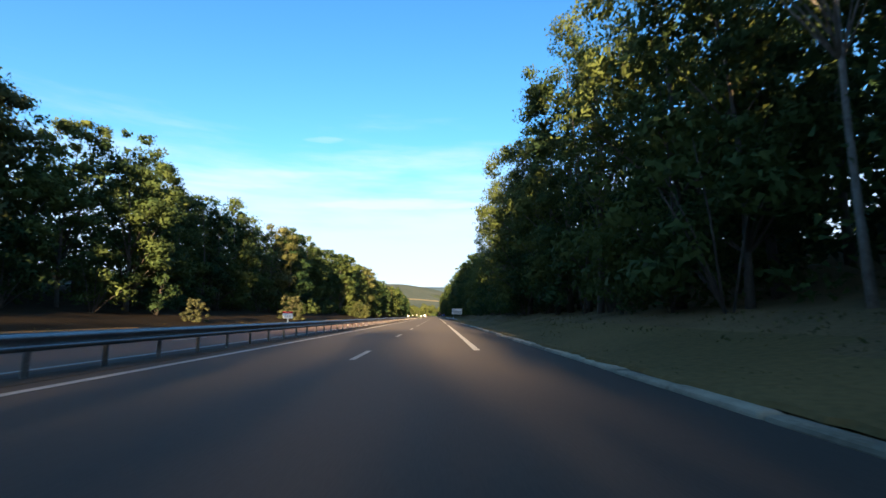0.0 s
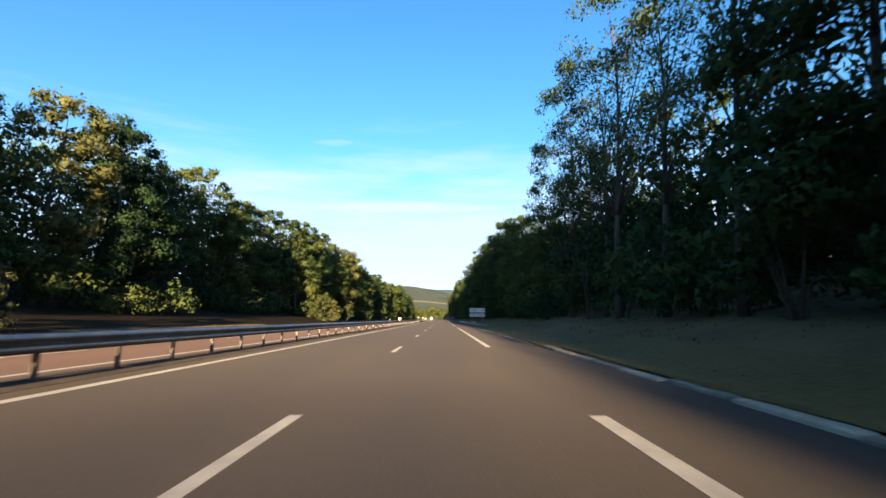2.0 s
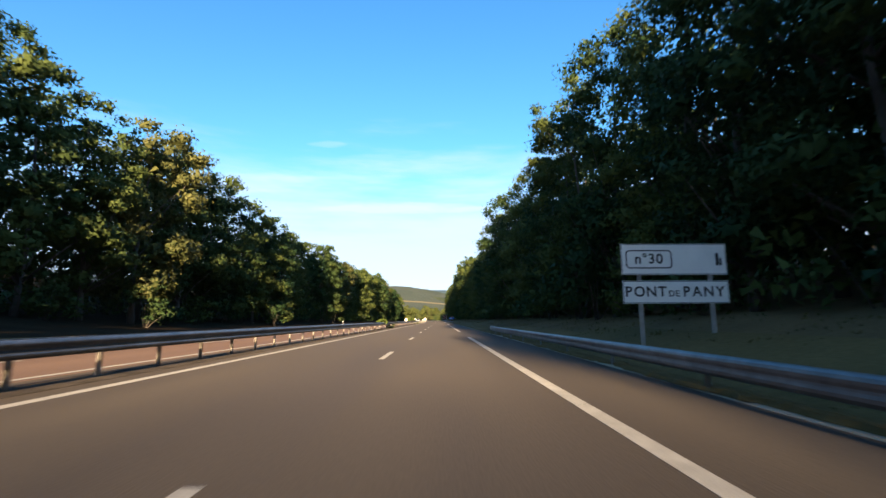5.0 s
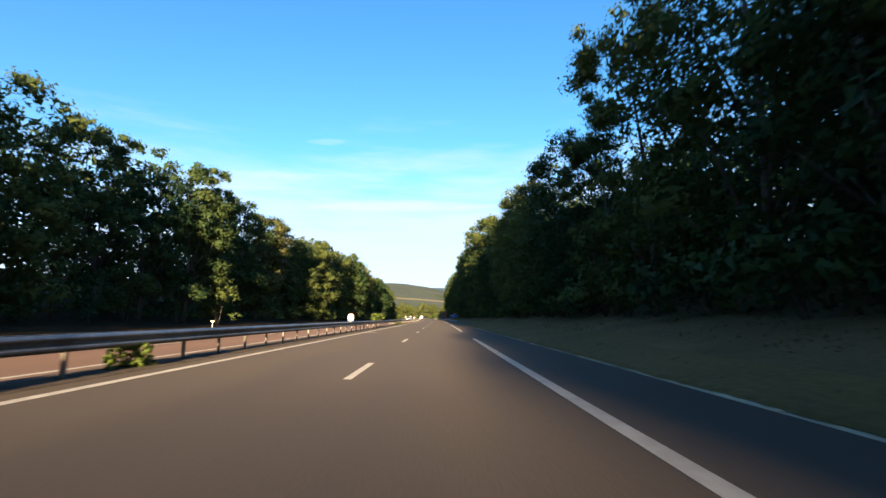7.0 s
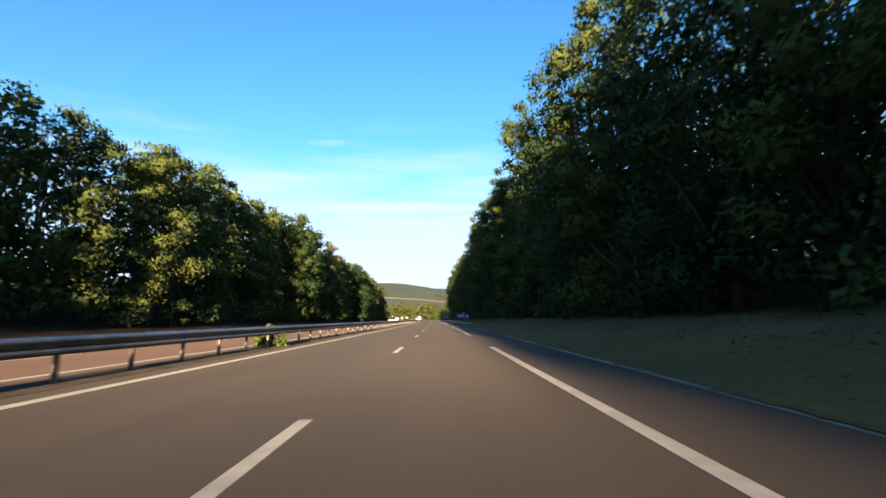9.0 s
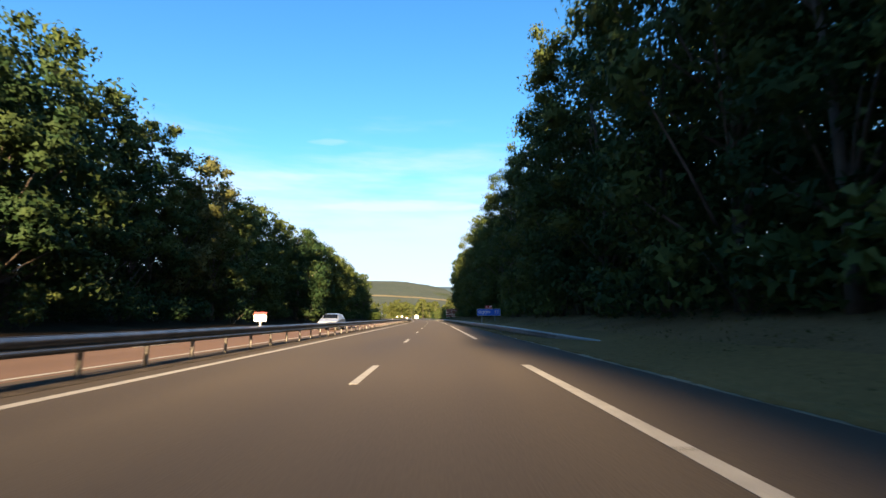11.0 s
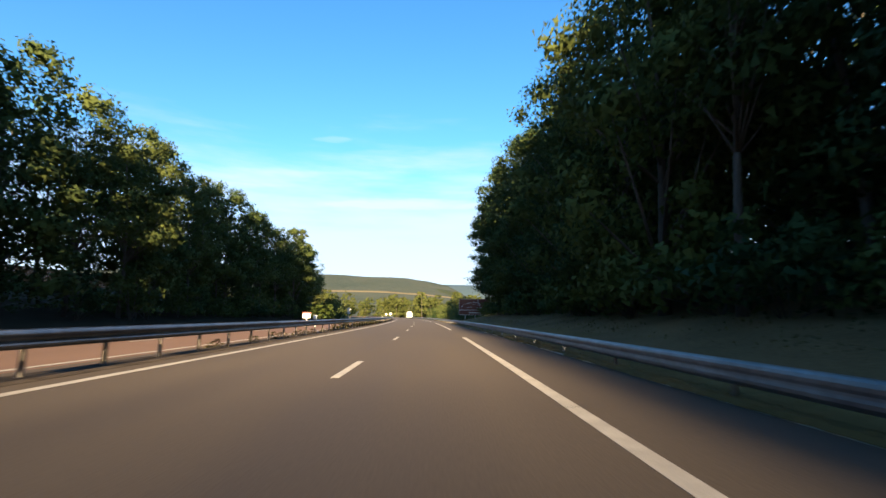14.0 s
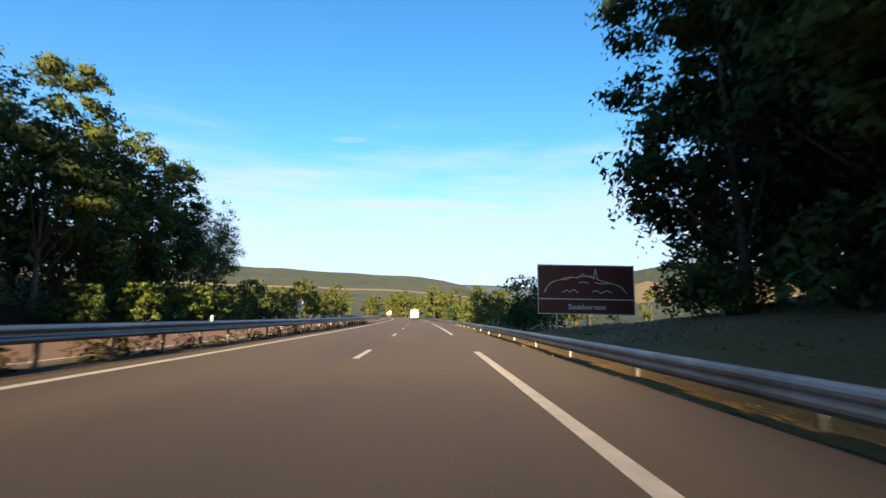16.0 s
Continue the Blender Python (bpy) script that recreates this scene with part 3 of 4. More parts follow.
def sign_post(parent, x, top, mat=None, bottom=-0.4):
    """An I-section sign post behind the plate."""
    bm = bmesh.new()
    box(bm, x - 0.05, x + 0.05, 0.036, 0.044, bottom, top)
    box(bm, x - 0.05, x + 0.05, 0.112, 0.120, bottom, top)
    box(bm, x - 0.004, x + 0.004, 0.044, 0.112, bottom, top)
    return part("post", bm, mat or POST_STEEL, parent)


def ground_at(y, o):
    return float(ground_z(float(road_x(y)) + o, y))


# exit sign
gz0 = ground_at(142, 8.35)
exit_sign = thing("exit_sign", "white exit sign of two plates with black lettering on steel posts", "road sign", m=at(142, 8.35, gz0))
zz = 3.22 - gz0
plate("upper_plate", 3.05, 0.90, SIGN_WHITE, exit_sign, zz - 0.45, border=SIGN_BLACK, rim=0.02)
plate("lower_plate", 3.05, 0.65, SIGN_WHITE, exit_sign, zz - 1.39, border=SIGN_BLACK, rim=0.02)
bm = bmesh.new()
for s in (-1, 1):
    box(bm, -1.31, -0.13, -0.011, -0.008, zz - 0.45 + s * 0.25 - 0.018, zz - 0.45 + s * 0.25 + 0.018)
    box(bm, -0.72 + s * 0.65 - 0.018, -0.72 + s * 0.65 + 0.018, -0.011, -0.008, zz - 0.63, zz - 0.27)
    for t in (-1, 1):
        bmesh.ops.create_cube(bm, size=1, matrix=Matrix.Translation((-0.72 + s * 0.62, -0.0095, zz - 0.45 + t * 0.215)) @ pose(0, 0, 0, 0, -45 * s * t, 0) @ Matrix.Diagonal((0.036, 0.003, 0.115, 1)))
part("number_frame", bm, SIGN_BLACK, exit_sign)
lettering("n°30", 0.40, SIGN_BLACK, exit_sign, -0.72, zz - 0.45)
bm = bmesh.new()
box(bm, 1.20, 1.29, -0.011, -0.008, zz - 0.63, zz - 0.27)
box(bm, 1.31, 1.37, -0.011, -0.008, zz - 0.63, zz - 0.41)
part("pictogram", bm, SIGN_BLACK, exit_sign)
lettering("PONT", 0.40, SIGN_BLACK, exit_sign, -0.86, zz - 1.39)
lettering("DE", 0.24, SIGN_BLACK, exit_sign, -0.06, zz - 1.44)
lettering("PANY", 0.40, SIGN_BLACK, exit_sign, 0.80, zz - 1.39)
for x in (-1.0, 1.05):
    sign_post(exit_sign, x, zz - 0.1)

# distance sign
gz0 = ground_at(366, 8.5)
town_sign = thing("distance_sign", "blue distance sign with white lettering and a red route tag", "road sign", m=at(366, 8.5, gz0))
zz = 2.25 - gz0
plate("plate", 3.12, 0.90, SIGN_BLUE, town_sign, zz - 0.46, border=SIGN_WHITE, rim=0.03)
lettering("DIJON", 0.50, SIGN_WHITE, town_sign, -0.58, zz - 0.46)
lettering("23", 0.50, SIGN_WHITE, town_sign, 1.05, zz - 0.46)
plate("route_tag", 0.86, 0.40, SIGN_RED, town_sign, zz + 0.22, border=SIGN_WHITE, rim=0.015, label="red route number tag")
lettering("A 38", 0.34, SIGN_WHITE, town_sign, 0.0, zz + 0.22)
for x in (-0.92, 0.82):
    sign_post(town_sign, x, zz - 0.05, CONCRETE)

# brown tourist sign
gz0 = ground_at(485, 11.8)
tour = thing("tourist_sign", "brown tourist sign with a white line drawing of a hill town", "road sign", m=at(485, 11.8, gz0, -3))
zz = 4.46 - gz0
W, H = 6.1, 3.12
plate("plate", W, H, SIGN_BROWN, tour, zz - H / 2, border=SIGN_WHITE, rim=0.05)
bm = bmesh.new()
box(bm, -W / 2 + 0.06, W / 2 - 0.06, -0.008, -0.004, zz - 2.20, zz - 2.13)
part("divider", bm, SIGN_WHITE, tour)
lettering("Sombernon", 0.47, SIGN_WHITE, tour, 0.05, zz - 2.66, gap=0.09)


def drawn_line(points, width=0.046):
    bm = bmesh.new()
    for (xa, za), (xb, zb) in zip(points, points[1:]):
        d = math.hypot(xb - xa, zb - za)
        bmesh.ops.create_cube(bm, size=1, matrix=Matrix.Translation(((xa + xb) / 2, -0.0065, (za + zb) / 2)) @ pose(0, 0, 0, 0, -math.degrees(math.atan2(zb - za, xb - xa)), 0) @ Matrix.Diagonal((d + width * 0.6, 0.004, width, 1)))
    return bm


# hill outline, roofs, belfry and the trees below, in metres from the middle of the plate's top edge
hill = [(-2.35, -1.55), (-2.2, -1.25), (-1.95, -1.0), (-1.6, -0.88), (-1.2, -0.82), (-1.0, -0.70), (-0.6, -0.72), (-0.1, -0.62), (0.5, -0.72), (0.9, -0.9), (1.5, -1.02), (2.0, -1.2), (2.3, -1.55)]
roofs = [(-1.4, -0.86), (-1.25, -0.74), (-1.05, -0.85), (-0.85, -0.68), (-0.5, -0.74), (-0.2, -0.52), (0.05, -0.64), (0.3, -0.6), (0.42, -0.72)]
belfry = [(0.46, -0.8), (0.50, -0.50), (0.56, -0.22), (0.62, -0.50), (0.66, -0.78)]
trees_a = [(-1.35, -1.55), (-1.1, -1.42), (-0.9, -1.52), (-0.7, -1.38), (-0.45, -1.55)]
trees_b = [(0.35, -1.5), (0.6, -1.42), (0.85, -1.58), (1.15, -1.4), (1.45, -1.55)]
walls = [(-0.4, -1.0), (-0.1, -0.95), (0.15, -1.02)]
walls_b = [(0.5, -0.98), (0.9, -1.05), (1.3, -1.02)]
for pts in (hill, roofs, belfry, trees_a, trees_b, walls, walls_b):
    part("drawing", drawn_line([(x * 1.11, zz + z * 1.13) for x, z in pts]), SIGN_WHITE, tour)
for x in (-1.85, 0.05, 1.95):
    sign_post(tour, x, zz - 0.2, SIGN_GREY)


# markers on the median rail
def marker(y, w, h, z):
    ob = thing("distance_marker", "small white distance marker with a red top on the median barrier", "road marker", "distance markers", m=at(y, -5.12, 0))
    plate("plate", w, h, SIGN_WHITE, ob, z)
    bm = boxed(-w / 2, w / 2, -0.008, -0.004, z + h * 0.22, z + h / 2, 0.002)
    part("red_band", bm, SIGN_RED, ob, "red upper band")
    for k in range(3):
        part("bar", boxed(-w * 0.33 + k * w * 0.24, -w * 0.18 + k * w * 0.24, -0.008, -0.004, z - h * 0.30, z - h * 0.04), SIGN_GREY, ob)
    bm = boxed(-0.03, 0.03, 0.006, 0.05, 0.5, z + h * 0.3, 0.004)
    part("stem", bm, SIGN_WHITE, ob)


def kilometre_marker(y):
    """A tall marker with rounded shoulders."""
    ob = thing("kilometre_marker", "white kilometre marker with rounded shoulders and a red cap", "road marker", m=at(y, -5.0, 0))
    pts = [(-0.20, 0.86), (0.20, 0.86), (0.215, 1.22), (0.19, 1.32), (0.12, 1.39), (-0.12, 1.39), (-0.19, 1.32), (-0.215, 1.22)]
    part("plate", loft([[(x, yy, z) for x, z in pts] for yy in (-0.012, 0.012)]), SIGN_WHITE, ob)
    cap = [(-0.19, 1.315), (0.19, 1.315), (0.12, 1.385), (-0.12, 1.385)]
    part("red_band", loft([[(x, yy, z) for x, z in cap] for yy in (-0.018, -0.0125)]), SIGN_RED, ob, "red cap")
    for k in range(2):
        part("bar", boxed(-0.11 + 0.12 * k, -0.02 + 0.12 * k, -0.018, -0.0125, 1.02, 1.18), SIGN_GREY, ob)
    part("stem", boxed(-0.03, 0.03, 0.013, 0.05, 0.4, 1.1, 0.004), POST_STEEL, ob)


marker(23.0, 0.50, 0.34, 1.14)
marker(122.4, 0.42, 0.30, 1.08)
kilometre_marker(220.9)
marker(320.5, 0.46, 0.34, 1.12)
marker(419.4, 0.42, 0.31, 1.06)


def delineator(y, o, z, label):
    ob = thing("delineator", label, "delineator", "delineators", m=at(y, o, z))
    bm = bmesh.new()
    bmesh.ops.create_cone(bm, cap_ends=True, segments=12, radius1=0.036, radius2=0.03, depth=0.2, matrix=Matrix.Translation((0, 0, 0.09)))
    part("cap", bm, SIGN_WHITE, ob)
    bm = boxed(-0.025, 0.025, -0.042, -0.034, 0.1, 0.17, 0.003)
    part("reflector", bm, SIGN_GREY, ob)


for y in (375, 470):
    delineator(y, -5.12, TOP - 0.02, "small white reflector on the median guardrail")

# small plate behind the roadside rail
ob = thing("hectometre_plate", "small white plate on a thin stake behind the guardrail", "road marker", m=at(126, 6.75, ground_at(126, 6.75)))
part("plate", boxed(-0.14, 0.14, -0.008, 0.008, 0.36, 0.52, 0.003), SIGN_WHITE, ob)
part("bar", boxed(-0.09, 0.09, -0.012, -0.0082, 0.42, 0.46), SIGN_GREY, ob)
part("stake", boxed(-0.015, 0.015, 0.009, 0.035, -0.3, 0.5, 0.003), POST_STEEL, ob)
ob = thing("marker_box", "small white box on the median guardrail", "marker box", m=at(420.9, -5.0, -0.09))
part("box", boxed(-0.1, 0.1, -0.05, 0.05, 0.93, 1.16, 0.015), SIGN_WHITE, ob)
part("stem", boxed(-0.03, 0.03, -0.03, 0.03, 0.5, 0.935, 0.005), SIGN_WHITE, ob)

# round sign on the far verge, seen from behind
gz0 = ground_at(531, -17.8)
rs = thing("round_sign", "round road sign with a small plate below on a grey post", "road sign", m=at(531, -17.8, gz0))
bm = bmesh.new()
bmesh.ops.create_cone(bm, cap_ends=True, segments=32, radius1=0.52, radius2=0.52, depth=0.02, matrix=pose(0, 0, 2.75 - gz0, 90))
part("disc", bm, SIGN_GREY, rs)
part("small_plate", boxed(-0.42, 0.42, -0.01, 0.01, 1.45 - gz0, 2.12 - gz0, 0.004), SIGN_GREY, rs)
sign_post(rs, 0, 3.1 - gz0)
# small T-shaped marker post on the far verge
gz0 = ground_at(228.3, -18.8)
ob = thing("marker_post", "thin pale T-shaped marker post on the far verge", "marker post", m=at(228.3, -18.8, gz0))
part("post", boxed(-0.03, 0.03, -0.03, 0.03, -0.1, 0.75, 0.006), SIGN_GREY, ob)
part("crosspiece", boxed(-0.16, 0.16, -0.035, 0.035, 0.75, 0.83, 0.006), SIGN_WHITE, ob)
# pale roadside panels far ahead, where the road turns away
for y, o, h in ((610, -4.9, 1.35), (655, -4.9, 1.3)):
    ob = thing("warning_panel", "pale yellow panel on a short post on the median", "road sign", m=at(y, o, 0))
    part("plate", boxed(-0.45, 0.45, -0.01, 0.01, h, h + 1.1, 0.01), SIGN_WHITE, ob)
    part("post", boxed(-0.04, 0.04, 0.012, 0.06, 0, h + 0.9, 0.006), POST_STEEL, ob)


# ---- vehicles ----
def wheel(parent, x, y, r=0.34, w=0.22):
    bm = bmesh.new()
    bmesh.ops.create_cone(bm, cap_ends=True, segments=24, radius1=r, radius2=r, depth=w, matrix=pose(x, y, r, 0, 90, 0))
    bmesh.ops.bevel(bm, geom=[e for e in bm.edges if abs((e.verts[0].co - e.verts[1].co).x) < 1e-4], offset=0.03, segments=2, affect="EDGES")
    tyre = part("wheel", bm, RUBBER, parent)
    bm = bmesh.new()
    bmesh.ops.create_cone(bm, cap_ends=True, segments=20, radius1=r * 0.62, radius2=r * 0.55, depth=w + 0.02, matrix=pose(x, y, r, 0, 90, 0))
    part("rim", bm, SIGN_GREY, tyre)


def van():
    v = thing("white_van", "white high-roof panel van with a roof hatch, on the road", "van", m=at(578, 1.6, 0))

    def ring(y, w, top, r=0.22, floor=0.36):
        pts = []
        for sx, z0 in ((-1, floor), (-1, 0.9), (-1.0, 1.5)):
            pts.append((sx * w * (0.985 if z0 == floor else 1.0), y, z0))
        pts += [(-w * 0.965, y, top - 0.5), (-w * 0.90, y, top - r), (-w * 0.78, y, top - 0.05), (-w * 0.5, y, top)]
        pts += [(-x, yy, z) for x, yy, z in reversed(pts)]
        return pts

    bm = loft([ring(-3.0, 0.98, 2.50), ring(-2.94, 1.02, 2.56), ring(1.2, 1.025, 2.58), ring(1.75, 1.02, 2.45), ring(2.3, 1.0, 1.75), ring(2.85, 0.93, 1.20), ring(3.0, 0.85, 0.95, 0.12)])
    body = part("body", bm, VAN_WHITE, v)
    part("bumper", boxed(-1.0, 1.0, -3.10, -2.96, 0.36, 0.62, 0.04), RUBBER, v)
    for s in (-1, 1):
        part("tail_light", boxed(s * 0.96 - 0.07, s * 0.96 + 0.07, -3.03, -2.92, 0.95, 1.55, 0.02), LAMP_RED, v)
        part("rear_door", boxed(min(s * 0.012, s * 0.86), max(s * 0.012, s * 0.86), -3.018, -2.99, 0.66, 2.28, 0.012), VAN_WHITE, v)
        part("mirror", boxed(s * 1.2 - 0.09, s * 1.2 + 0.09, 1.75, 1.85, 1.35, 1.75, 0.03), RUBBER, v)
        for y in (-1.9, 2.05):
            wheel(v, s * 0.9, y)
    part("plate_panel", boxed(-0.62, -0.1, -3.03, -3.0, 0.72, 0.86, 0.005), SIGN_WHITE, v)
    part("door_rod", boxed(0.13, 0.17, -3.05, -3.0, 0.5, 1.15, 0.008), RUBBER, v)
    part("brake_light", boxed(-0.2, 0.2, -3.02, -2.9, 2.42, 2.50, 0.01), LAMP_RED, v)
    part("roof_hatch", boxed(-0.35, 0.35, -2.3, -1.6, 2.56, 2.72, 0.05), VAN_WHITE, v)
    part("roof_rack", boxed(-0.9, -0.86, -2.8, 0.8, 2.5, 2.66, 0.01), SIGN_GREY, v)
    part("roof_rack", boxed(0.86, 0.9, -2.8, 0.8, 2.5, 2.66, 0.01), SIGN_GREY, v)


def car(y, o):
    c = thing("silver_car", "silver hatchback coming the other way", "car", m=at(y, o, 0, 180))

    def ring(yy, w, sill, belt, top, tw):
        return [(-w * 0.96, yy, sill), (-w, yy, (sill + belt) / 2), (-w * 0.97, yy, belt), (-tw, yy, top - 0.04), (-tw * 0.8, yy, top), (tw * 0.8, yy, top), (tw, yy, top - 0.04), (w * 0.97, yy, belt), (w, yy, (sill + belt) / 2), (w * 0.96, yy, sill)]

    bm = loft([ring(-2.05, 0.75, 0.35, 0.8, 0.9, 0.7), ring(-1.95, 0.85, 0.25, 0.9, 1.05, 0.75), ring(-1.5, 0.88, 0.22, 0.95, 1.42, 0.62), ring(-0.2, 0.89, 0.22, 0.93, 1.47, 0.63), ring(0.35, 0.89, 0.22, 0.92, 1.40, 0.62), ring(1.1, 0.88, 0.22, 0.90, 0.98, 0.78), ring(1.9, 0.84, 0.25, 0.75, 0.82, 0.7), ring(2.1, 0.72, 0.32, 0.62, 0.68, 0.62)])
    part("body", bm, CAR_SILVER, c)
    bm = bmesh.new()
    vs = [bm.verts.new(p) for p in ((-0.70, 1.06, 1.0), (0.70, 1.06, 1.0), (0.56, 0.40, 1.40), (-0.56, 0.40, 1.40))]
    bm.faces.new(vs)
    bmesh.ops.solidify(bm, geom=bm.faces[:], thickness=-0.02)
    part("windscreen", bm, DARK_GLASS, c)
    for s in (-1, 1):
        part("headlight", boxed(s * 0.62 - 0.13, s * 0.62 + 0.13, 1.95, 2.08, 0.58, 0.72, 0.03), SIGN_WHITE, c)
        for yy in (-1.25, 1.3):
            wheel(c, s * 0.8, yy, 0.31, 0.2)
    part("grille", boxed(-0.4, 0.4, 2.06, 2.12, 0.36, 0.52, 0.02), RUBBER, c)


van()
car(346, -8.0)


# ---- trees ----
nrng = np.random.default_rng(11)


def leaf_quads(rng, centres, radii, count, size, droop=0.25, broad=0.36, flat=0.8, density=1.0):
    """Pointed leaf sprays on the skins of round boughs, and for each the way its bough faces there."""
    w = radii ** 2 * density
    which = rng.choice(len(centres), count, p=w / w.sum())
    d = rng.normal(size=(count, 3))
    d[:, 2] = d[:, 2] * 0.9 + 0.15
    d /= np.linalg.norm(d, axis=1, keepdims=True)
    # smaller twigs on each bough
    lump = 1 + 0.22 * np.sin(d[:, 0] * 5 + which * 1.7) * np.sin(d[:, 1] * 5 + which * 2.3) + 0.15 * np.sin(d[:, 2] * 8 + which)
    r = radii[which] * (0.5 + 0.5 * rng.random(count) ** 0.6) * lump
    c = centres[which] + d * r[:, None] * np.array([1.15, 1.15, flat])
    nrm = d + rng.normal(scale=0.55, size=(count, 3))
    nrm /= np.linalg.norm(nrm, axis=1, keepdims=True)
    u = np.cross(nrm, rng.normal(size=(count, 3)))
    u[:, 2] -= droop
    u -= nrm * (u * nrm).sum(1, keepdims=True)
    u /= np.linalg.norm(u, axis=1, keepdims=True) + 1e-9
    v = np.cross(nrm, u)
    s = size * (0.6 + 0.8 * rng.random(count))[:, None]
    leaves = np.stack([c - v * s * broad - u * s * 0.5, c + u * s * 0.75, c + v * s * broad - u * s * 0.5], 1)
    face = d + 0.32 * nrm + np.array([0, 0, 0.12])
    return leaves, face / np.linalg.norm(face, axis=1, keepdims=True)


def tree_parts(seed, height, radius, base, clumps, leaves, size, sparse=0.0, trunk=0.22, lean=0.04, fill=0.12, lacy=0.0, view_side=0.6):
    """Trunk tubes and leaf quads of one broadleaf tree; base is the share of the height below the crown."""
    rng = np.random.default_rng(seed)
    hs = base + (1 - base) * rng.random(clumps) ** 0.85
    t = (hs - base) / (1 - base)
    env = radius * (0.35 + 0.65 * np.sin(np.pi * np.clip(0.12 + 0.71 * t, 0, 1)) ** 0.8) * np.where(t > 0.85, 1 - (t - 0.85) * 3.2, 1)
    ang = rng.random(clumps) * 2 * np.pi
    rr = env * (0.35 + 0.65 * rng.random(clumps) ** 0.5)
    axis = np.stack([np.sin(hs * 3 + seed) * lean * height * hs, np.cos(hs * 2.3 + seed) * lean * height * hs], 1)
    centres = np.stack([axis[:, 0] + np.cos(ang) * rr, axis[:, 1] + np.sin(ang) * rr, hs * height - 0.3], 1)
    radii = radius * (0.20 + 0.20 * rng.random(clumps)) * (1 - 0.35 * t)
    density = 1 + view_side * np.cos(ang + radians(53))          # fuller towards the road and the coming camera, to fit its view
    quads, faces = leaf_quads(rng, centres, radii * (1 - lacy * np.clip(t * 1.6 - 0.7, 0, 1) * 0.45), leaves, size, density=density)
    # close leafage inside each bough, and some round the trunk
    inner, inner_faces = leaf_quads(rng, centres, radii * 0.55, int(leaves * fill), size * 1.75, density=density)
    core, core_faces = leaf_quads(rng, centres[t < 0.85] * np.array([0.42, 0.42, 0.97]), radii[t < 0.85] * 0.6, int(leaves * fill * 0.3), size * 1.9)
    quads, faces = np.concatenate([quads, inner, core]), np.concatenate([faces, inner_faces, core_faces])
    zs = np.linspace(-0.3, height * 0.9, 8)
    pts = [(math.sin(z / height * 3 + seed) * lean * z if z > 0 else 0, math.cos(z / height * 2.3 + seed) * lean * z if z > 0 else 0, z) for z in zs]
    tubes = [tube(pts, [trunk * (1.25 - 0.25 * min(1, i)) * (1 - 0.88 * i / 7) for i in range(8)], 8)]
    order = np.argsort(-radii)[: 14 + int(8 * sparse)]
    for k in order:
        c = centres[k]
        z0 = max(base * height * 0.7, c[2] - 0.35 * height * (0.4 + 0.6 * rng.random()))
        p0 = Vector((math.sin(z0 / height * 3 + seed) * lean * z0, math.cos(z0 / height * 2.3 + seed) * lean * z0, z0))
        p2 = Vector(c)
        p1 = (p0 + p2) / 2 + Vector((0, 0, -0.25 + 0.5 * rng.random()))
        r0 = trunk * 0.45 * (1 - 0.7 * z0 / height)
        tubes.append(tube([p0, p1, p2], [r0, r0 * 0.6, r0 * 0.2], 5))
    return tubes, quads, faces


def tree_kind(seed, label, height, radius, base, clumps, leaves, size, bark=None, leaf=None, **k):
    tubes, quads, faces = tree_parts(seed, height, radius, base, clumps, leaves, size, **k)
    ob = thing("tree", label, "tree", "trees along the road")
    part("trunk", tubes_mesh("trunk", tubes, bark or BARK), BARK, ob)
    part("crown", quad_mesh("crown", quads, leaf or LEAF, faces), LEAF, ob)
    return ob


KINDS = [
    tree_kind(1, "tall dense broadleaf tree at the wood's edge", 18.5, 4.3, 0.16, 80, 5700, 0.23, fill=0.34),
    tree_kind(2, "tall broadleaf tree with an uneven crown", 17.0, 3.9, 0.16, 70, 5300, 0.23, fill=0.34),
    tree_kind(3, "broad bushy broadleaf tree at the wood's edge", 15.0, 4.6, 0.12, 84, 5700, 0.23, fill=0.34),
    tree_kind(4, "slender broadleaf tree with a high crown", 19.5, 3.6, 0.18, 64, 5000, 0.23, fill=0.34, trunk=0.18),
    tree_kind(5, "round-headed broadleaf tree with yellowing leaves", 16.0, 4.2, 0.14, 74, 5400, 0.23, fill=0.34, leaf=LEAF_GOLD),
]
OPEN = [
    tree_kind(8, "tall broadleaf tree with sky between its bare lower limbs", 18.5, 4.4, 0.36, 66, 7400, 0.19, trunk=0.17, sparse=1.0, fill=0.16),
    tree_kind(9, "slender high-crowned tree with a bare trunk", 18.5, 3.8, 0.42, 54, 6400, 0.19, trunk=0.14, sparse=1.0, fill=0.16),
]
FINE = [
    tree_kind(11, "tall dark broadleaf tree above the verge", 18.5, 4.2, 0.12, 90, 9100, 0.165, fill=0.36),
    tree_kind(12, "tall broadleaf tree with an uneven dark crown", 17.0, 3.9, 0.16, 80, 8600, 0.165, lacy=0.2, fill=0.36),
    tree_kind(13, "broad bushy broadleaf tree above the verge", 15.0, 4.5, 0.10, 94, 9100, 0.165, fill=0.36),
    tree_kind(14, "slender dark broadleaf tree with a high crown", 19.5, 3.5, 0.18, 72, 8000, 0.165, lacy=0.2, trunk=0.18, fill=0.36),
    tree_kind(15, "round-headed tree with a few yellowing leaves", 16.0, 4.1, 0.14, 80, 8600, 0.165, fill=0.36),
]
END_TREE = tree_kind(16, "tall dark tree at the end of the woods", 18.5, 4.1, 0.16, 130, 16000, 0.20, fill=0.4)
